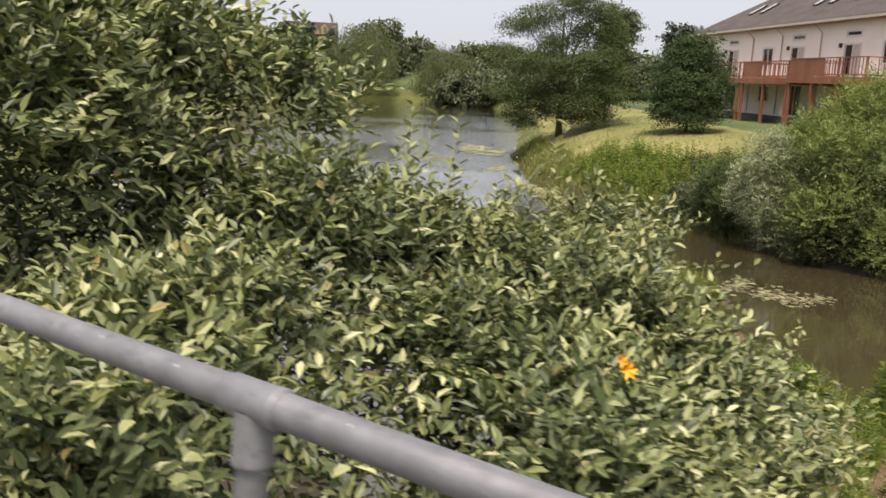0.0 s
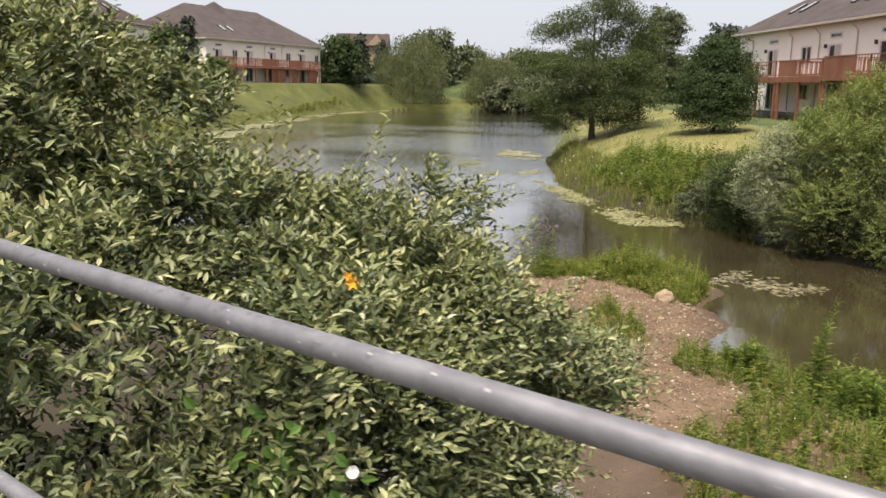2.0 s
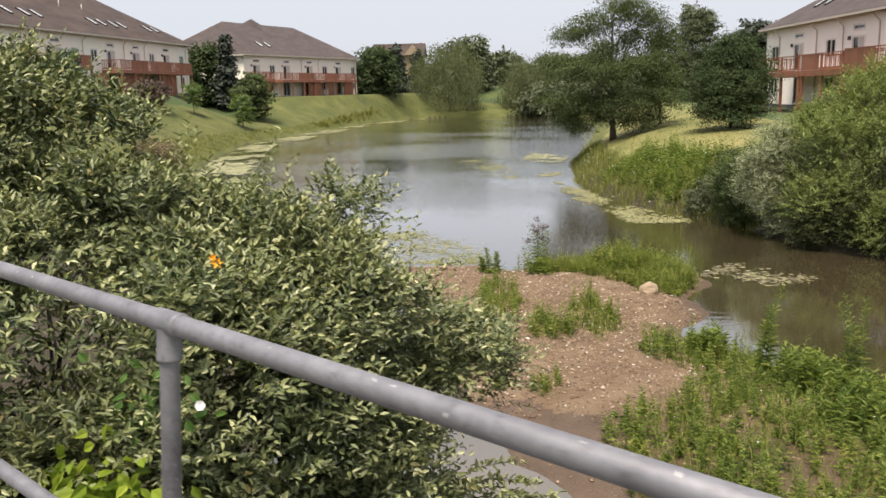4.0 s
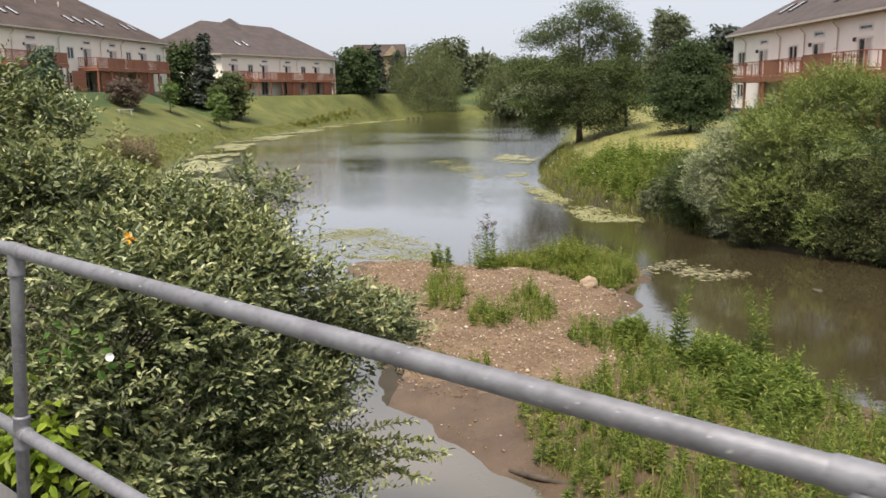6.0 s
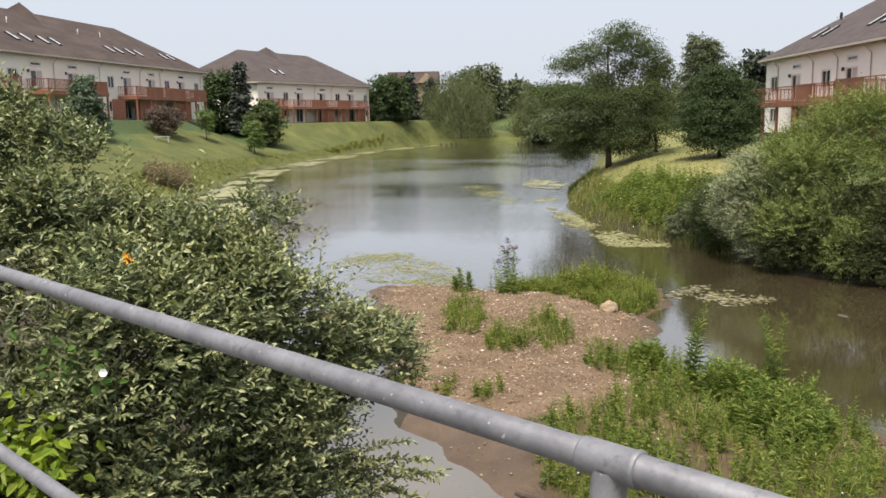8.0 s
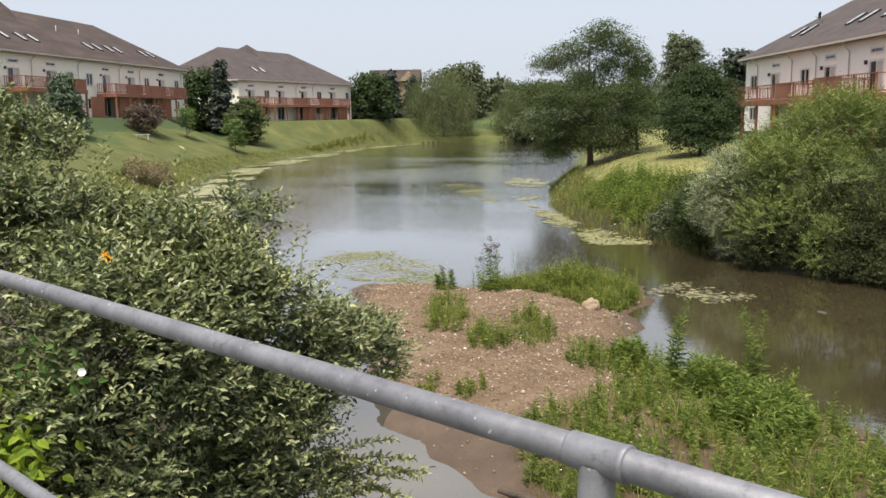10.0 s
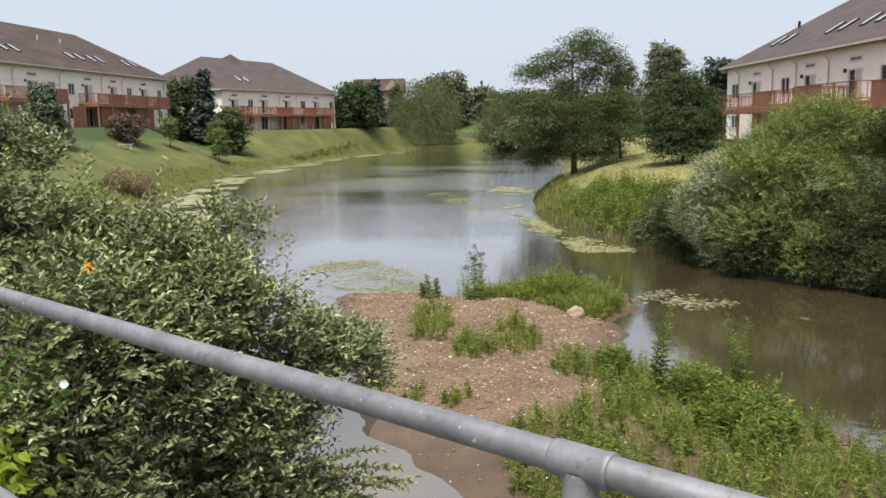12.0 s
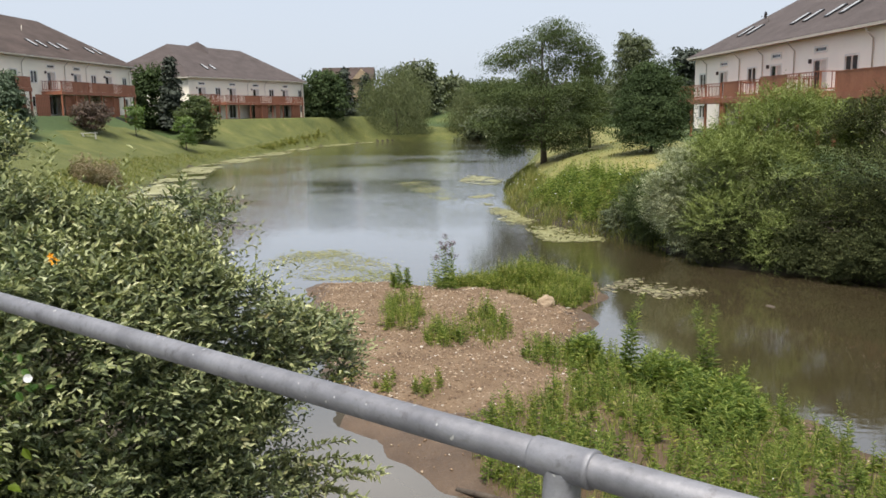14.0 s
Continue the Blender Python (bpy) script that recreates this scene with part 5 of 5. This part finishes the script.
grass("tall_grass", "tall green grass and sedge on the creek bar", GRASS_MAIN, 300, 0.1, 0.5, M_bar_grass, 0.01)
grass("tall_grass", "yellow-green grass covering the end of the bar", GRASS_ISLAND, 620, 0.2, 0.55, M_bar_grass, 0.012)
for i, q in enumerate(GRASS_PATCHES):
    grass("grass_tuft", "green grass tufts growing in the gravel", q, 300 if i < 3 else 200, 0.1, 0.5 if i < 3 else 0.34, M_bar_grass, 0.011)
    weeds("weeds", "leafy green weeds growing in the gravel", q, 50 if i < 3 else 14, 0.15, 0.6 if i < 3 else 0.36, M_bar_grass, 24, 0.09, 0.3)


weeds("weeds", "leafy green weeds among the grass of the bar", GRASS_MAIN, 1000, 0.12, 0.5, M_weed)
weeds("weeds", "taller leafy weed stalks scattered over the bar", GRASS_MAIN, 260, 0.45, 0.85, M_weed, 36, 0.12, 0.26)
weeds("weeds", "broad-leaved light green weeds among the grass", GRASS_MAIN, 420, 0.2, 0.55, M_bar_grass, 28, 0.11, 0.34)
for q_ in ([(6.4, 11.3), (7.4, 11.2), (8.0, 10.0), (7.2, 9.6), (6.4, 10.4)], [(6.6, 9.2), (8.0, 9.2), (7.6, 7.8)], [(5.2, 12.6), (5.8, 12.4), (5.6, 11.6)]):
    weeds("broad_weeds", "clump of broad-leaved bright green weeds", q_, 110, 0.4, 0.8, M_weed, 34, 0.18, 0.3)
weeds("weeds", "leafy yellow-green weeds at the bar's end", GRASS_ISLAND, 700, 0.2, 0.6, M_bar_grass, 24, 0.11, 0.32)
weeds("weeds", "taller clump of yellow-green weeds at the bar's end", [(3.6, 19.2), (4.6, 18.4), (5.0, 19.6), (4.2, 20.4)], 160, 0.5, 0.95, M_bar_grass, 30, 0.12, 0.3)
for q in GRASS_PATCHES[:3]:
    weeds("weeds", "leafy green weeds growing in the gravel", q, 60, 0.2, 0.6, M_weed)
for x, y, h in ((6.2, 11.0, 1.5), (6.13, 10.95, 1.25), (6.27, 10.92, 1.3), (7.58, 10.8, 1.6), (7.52, 10.88, 1.35), (7.64, 10.86, 1.45), (0.9, 18.9, 0.62), (1.08, 19.0, 0.5), (0.72, 19.05, 0.42)):
    weeds("tall_weed", "tall leafy weed stalk standing above the grass", None, 1, h, h + 0.05, M_weed, 80, 0.16, 0.3, [(x, y)])
weeds("reed_sprig", "thin green sprig growing out of the lily pads", None, 1, 0.75, 0.85, M_weed, 30, 0.13, 0.25, [(8.75, 21.3), (8.65, 21.4)])
iron = [(1.92 + 0.56 * random.random(), 19.0 + random.uniform(-0.3, 0.3), random.uniform(0.85, 1.5)) for i in range(13)]
for x, y, h in iron:
    weeds("ironweed", "tall leafy stalk with a faded purple flower head", None, 1, h, h + 0.01, M_weed, 34, 0.15, 0.24, [(x, y)])
pz = np.array([(x, y, float(ground_height(x, y)) + h * 0.99) for x, y, h in iron for _ in range(26)]) + RNG.normal(0, 1, (26 * 13, 3)) * np.array([0.05, 0.05, 0.035])
v, f = leaf_arrays(pz, RNG.normal(size=pz.shape), RNG.normal(size=pz.shape), np.full(len(pz), 0.045), np.full(len(pz), 0.03))
tagged(mesh_np("ironweed_bloom", v, [f], M_purple), "faded purple ironweed flower heads", "flowers", kind="stuff")

# bank grasses
RIGHT_BANK = [(2.4, 56), (2.9, 43.2), (4.0, 36.6), (5.1, 33.4), (6.8, 30.2), (9.1, 27.2), (10.2, 25.2), (12.5, 28.5), (10.4, 31.5), (7.6, 35), (5.9, 39), (4.9, 45), (4.2, 56)]
grass("bank_grass", "tall weedy green grass along the pond bank", RIGHT_BANK, 260, 0.12, 0.55, M_grass, 0.022)
weeds("bank_weeds", "leafy weeds and pale flower stalks on the bank", [(4.2, 40), (5.7, 34.3), (7.3, 31.3), (9.6, 28.3), (12, 29.5), (9, 34), (6.5, 40)], 1500, 0.4, 1.15, M_weed, 20, 0.2, 0.32)
grass("mown_grass", "short dry yellow mown grass above the bank", [(4.3, 56), (5.0, 45), (6.0, 39), (7.8, 35), (10.5, 32), (13, 33), (13.5, 60), (6, 60)], 24, 0.04, 0.13, M_dry_grass, 0.03)
LEFT_BANK = [(-14, 31), (-19, 40), (-22.3, 49.2), (-25.2, 58.3), (-30.0, 76.5), (-31.4, 95), (-31.4, 124), (-28.8, 140), (-25.5, 150), (-27.5, 151), (-30.6, 141), (-33.2, 124), (-33.4, 95), (-32.5, 76), (-30, 57), (-26, 46), (-18, 32)]
grass("bank_grass", "long yellow-green grass fringing the lawn by the water", LEFT_BANK, 60, 0.1, 0.36, M_grass, 0.035)
weeds("bank_weeds", "bushy weeds along the far lawn's edge", [(-31.5, 108), (-31.5, 124), (-30.4, 138), (-31.2, 138), (-32.6, 124), (-32.6, 108)], 160, 0.4, 0.95, M_grass, 14, 0.35, 0.4)

# floating leaves and scum
def floats(name, label, poly, n, size, thresh, s, material=M_pad, seed=0.0, soft=0.1):
    xs, ys = [c[0] for c in poly], [c[1] for c in poly]
    x, y = RNG.uniform(min(xs), max(xs), n), RNG.uniform(min(ys), max(ys), n)
    ok = (signed_distance(poly, x, y) < 0.3 * wobble(x, y, 1.3) - 1.3 * soft * np.abs(RNG.normal(0, 1, n))) & (wobble(x, y * 0.8, s, seed) + 0.4 * wobble(x, y, s * 3.7, seed + 2) + RNG.normal(0, soft, n) > thresh)
    x, y = x[ok], y[ok]
    n = len(x)
    k = np.arange(7) * math.tau / 7
    r = size * RNG.uniform(0.4, 1.3, (n, 1)) * RNG.uniform(0.75, 1.15, (n, 7))
    v = np.stack([x[:, None] + r * np.cos(k), y[:, None] + r * np.sin(k), np.full((n, 7), WATER + 0.006) + RNG.uniform(0, 0.012, (n, 1))], -1)
    return tagged(mesh_np(name, v.reshape(-1, 3), [np.arange(n * 7).reshape(n, 7)], material), label, "pond weed", kind="stuff")


M_scum = foliage("pond_scum", [(0.0, (0.17, 0.17, 0.05)), (0.6, (0.27, 0.265, 0.09)), (1.0, (0.38, 0.36, 0.16))], 0.6, 0.1, 0.3)
PADS = [(5.8, 18.2), (5.9, 19.6), (6.5, 20.8), (7.3, 21.9), (8.6, 21.8), (8.6, 20.8), (9.3, 20.2), (9.5, 19.4), (8.0, 18.9), (7.1, 19.4), (6.3, 18.3)]
floats("lily_pads", "floating brown and green leaves in a shallow patch", PADS, 3600, 0.055, 0.05, 1.9, M_debris, soft=0.35)
floats("lily_pads", "pale floating leaves in a shallow patch", PADS, 560, 0.07, 0.05, 1.9, soft=0.35)
floats("pond_scum", "pale green floating weed along the right shore", [(1.6, 43.5), (2.8, 36), (4.9, 29.3), (6.8, 28.6), (8.4, 28.9), (7.0, 30.8), (5.4, 33.8), (4.2, 37.5), (2.6, 42)], 24000, 0.075, -0.05, 0.8, soft=0.3)
floats("pond_scum", "thin yellowish scum off the gravel bar", [(-4.8, 22.6), (-5.0, 27.2), (-2.4, 27.0), (-0.4, 25.2), (0.6, 23.2), (0.9, 21.0), (-2.6, 20.8)], 26000, 0.03, 0.35, 0.9, M_scum, soft=0.6)
floats("pond_scum", "thin line of yellowish scum at the gravel's edge", [(-2.8, 20.9), (-2.4, 21.7), (0.2, 22.0), (1.5, 21.1), (0.3, 20.9)], 3000, 0.03, -0.2, 1.1, M_scum, soft=0.25)
floats("lily_pads", "broken mats of lily pads along the left shore", [(-13, 31), (-18.5, 40), (-21.8, 49.2), (-24.7, 58.3), (-29.6, 76.5), (-31, 95), (-31, 124), (-28.4, 140), (-25.3, 149.5), (-24, 147), (-28.2, 124), (-27.4, 95), (-25.8, 74), (-20.8, 58), (-17.6, 47), (-12, 36)], 26000, 0.34, 0.0, 0.45, soft=0.12)
floats("pond_scum", "streaks of floating weed in the open pond", [(-5.9, 57), (-2.6, 48.4), (-0.7, 43.5), (0.5, 45), (-1.9, 54.5), (-3.6, 58.5)], 9000, 0.075, 0.15, 0.5, M_scum, soft=0.5)
floats("lily_pads", "loose floating leaves off the grassy point", [(0.6, 46), (2.0, 46), (2.4, 60), (-1.0, 66), (-1.0, 56)], 2200, 0.18, 0.25, 0.45, soft=0.15)

# vine, blossoms and loose shoots in the bush
vp = np.array([(0.52, 1.46, -0.86)]) + RNG.normal(0, 1, (250, 3)) * np.array([0.17, 0.1, 0.2])
v, f = leaf_arrays(vp, RNG.normal(size=(250, 3)) * np.array([1, 1, 0.4]) + np.array([0.2, -0.5, -0.5]), np.tile([0.1, -0.6, 0.9], (250, 1)) + RNG.normal(0, 0.25, (250, 3)), RNG.uniform(0.08, 0.16, 250), RNG.uniform(0.045, 0.085, 250), 0.15, 0.15)
tagged(mesh_np("vine", v, [f], M_vine), "bright yellow-green creeper with broad leaves in the bush", "vine", kind="stuff")
vp = np.array([(0.78, 1.86, -0.25)]) + RNG.normal(0, 1, (60, 3)) * np.array([0.15, 0.07, 0.15])
v, f = leaf_arrays(vp, RNG.normal(size=(60, 3)) + np.array([0.2, -0.5, -0.6]), np.tile([0.1, -0.8, 0.6], (60, 1)), RNG.uniform(0.07, 0.11, 60), RNG.uniform(0.04, 0.06, 60), 0.15, 0.1)
tagged(mesh_np("bindweed", v, [f], M_green_vine), "fresh green bindweed leaves climbing in the bush", "vine", kind="stuff")


def blossom(name, label, at, size, petals, material, cup):
    bm = bmesh.new()
    toward = Vector((0.5, -1, 0.35)).normalized()
    a = toward.cross(Vector((0, 0, 1))).normalized()
    b = toward.cross(a)
    c = bm.verts.new(Vector(at) - toward * size * 0.4)
    ring = []
    for i in range(petals * 2):
        t = i * math.pi / petals
        r = size * (1.0 if i % 2 == 0 else cup)
        ring.append(bm.verts.new(Vector(at) + (a * math.cos(t) + b * math.sin(t)) * r))
    for i in range(petals * 2):
        bm.faces.new((c, ring[i], ring[(i + 1) % (petals * 2)]))
    return tagged(part(name, bm, material), label, "flower")


blossom("bindweed_flower", "round white bindweed flower in the bush", (1.1, 1.64, -0.245), 0.031, 6, M_white_petal, 0.94)
blossom("daylily", "bright orange lily blossom in the bush", (0.95, 2.33, 0.46), 0.042, 6, M_orange, 0.5)
blossom("daylily", "small orange lily blossom in the bush", (0.925, 2.33, 0.495), 0.03, 5, M_orange, 0.5)

# loose shoots reaching out of the bush over the water
for i in range(12):
    a_ = Vector((1.65 + 0.5 * random.random(), 4.0 + 0.6 * random.random(), -1.95 - 0.5 * random.random()))
    e_ = a_ + Vector((0.5 + 0.6 * random.random(), random.uniform(-0.3, 0.3), random.uniform(0.0, 0.5)))
    shoot = tagged(new("shoot"), "thin leafy shoot reaching out of the bush", "twig", group="bush shoots")
    bm = bmesh.new()
    m_ = a_.lerp(e_, 0.55) + Vector((0, 0, 0.12))
    tube(bm, [a_, m_, e_], [0.006, 0.004, 0.002], 5)
    part("stem", bm, M_bark, shoot)
    q_ = np.array([list((a_.lerp(m_, t_ * 2) if t_ < 0.5 else m_.lerp(e_, t_ * 2 - 1))) for t_ in np.linspace(0.15, 1, 50)])
    d_ = np.tile(np.array((e_ - a_).normalized()), (50, 1))
    v, f = leaf_arrays(q_, d_ * 0.6 + RNG.normal(0, 0.6, (50, 3)), np.tile([0, 0, 1.0], (50, 1)) + RNG.normal(0, 0.3, (50, 3)), RNG.uniform(0.06, 0.1, 50), RNG.uniform(0.026, 0.042, 50))
    mesh_np("foliage", v, [f], M_olive_tip, shoot)

# upright tips along the top of the bush
tips = []
for x0, y0, z0 in ((0.9, 3.9, 0.55), (0.2, 3.6, 0.95), (1.5, 4.3, 0.05), (1.9, 4.5, -0.3), (-0.4, 3.4, 1.2), (-0.9, 3.2, 1.6), (0.6, 3.8, 0.75), (1.2, 4.0, 0.3)):
    for _ in range(3):
        tips.append((x0 + random.uniform(-0.3, 0.3), y0 + random.uniform(-0.3, 0.3), z0 + random.uniform(-0.3, -0.05)))
q_, w_ = ellipsoid_points(BUSH, 420, 1.0, 0.02, lambda p, nor: (nor @ np.array([0.45, -0.7, 0.5]) > 0.0) & (p[:, 2] > -2.6))
q_, w_ = q_[:150], w_[:150]
p = np.concatenate([np.array(tips), q_ - w_ * 0.04])
k = 16
t = (np.arange(k) + 1.0) / k
lean = np.concatenate([RNG.normal(0.05, 0.18, (len(p), 2)), np.zeros((len(p), 1))], 1)
lean[len(tips):] += w_ * 1.5 * np.array([1, 1, 0.4])
h = RNG.uniform(0.3, 0.6, len(p))
h[len(tips):] *= 0.75
base = p[:, None] + (np.array([0, 0, 1.0]) + lean)[:, None] * (h[:, None] * t[None])[..., None]
ang = np.arange(k)[None] * 2.4 + RNG.uniform(0, 6.28, (len(p), 1))
axis = np.stack([np.cos(ang), np.sin(ang), np.full_like(ang, 0.7)], -1).reshape(-1, 3)
size = RNG.uniform(0.05, 0.085, len(axis))
v, f = leaf_arrays(base.reshape(-1, 3), axis, np.tile([0, 0, 1.0], (len(axis), 1)) + RNG.normal(0, 0.2, (len(axis), 3)), size, size * 0.4)
sv, sq, st = blade_arrays(p, lean, h, np.full(len(p), 0.007))
tagged(mesh_np("bush_tips", np.concatenate([v, sv]), [f, sq + len(v), st + len(v)], M_olive_tip), "slender leafy tips standing above the bush", "twigs", kind="stuff")

# small pale blossoms in the weeds
bp = np.concatenate([scatter(GRASS_MAIN, 40), scatter(RIGHT_BANK, 260)])
bp[:, 2] += RNG.uniform(0.35, 0.75, len(bp))
v, f = leaf_arrays(bp, RNG.normal(size=bp.shape), np.tile([0, -0.6, 1.0], (len(bp), 1)), np.full(len(bp), 0.02) + 0.035 * (bp[:, 1] > 25), np.full(len(bp), 0.02) + 0.035 * (bp[:, 1] > 25))
tagged(mesh_np("white_blossoms", v, [f], M_white_petal), "tiny white blossoms among the weeds", "flowers", kind="stuff")
weeds("dusty_weeds", "dusty pink flowering weeds at the lawn's edge", [(-26.5, 50), (-24, 47), (-22.6, 49.5), (-25, 54)], 420, 0.9, 1.7, M_dusty, 16, 0.3, 0.45)
bm = bmesh.new()
ux_, uy_ = far(-0.1405, 205)
tube(bm, [(ux_, uy_, 0), (ux_, uy_, 14.5)], [0.16, 0.11], 8)
box(bm, ux_ - 1.1, uy_ - 0.08, 13.6, ux_ + 1.1, uy_ + 0.08, 13.8)
tagged(part("utility_pole", bm, M_bark), "distant grey wooden utility pole behind trees", "pole")

# loose stones on the bar
pale = None
for x, y in scatter(BAR, 70, 0.6, lambda x, y: y > 9.5)[:26, :2]:
    if pale is None:
        pale = stone("stone", "small loose pale stone lying on gravel", x, y, (0.055, 0.04, 0.03), 8.0, M_rock)
    else:
        a_ = random.uniform(0.6, 1.3)
        q_ = copy_thing(pale, pose(x, y, float(ground_height(x, y)) + 0.008, 0, 0, random.uniform(0, 360)))
        q_.scale = (a_, a_ * random.uniform(0.7, 1.2), a_)
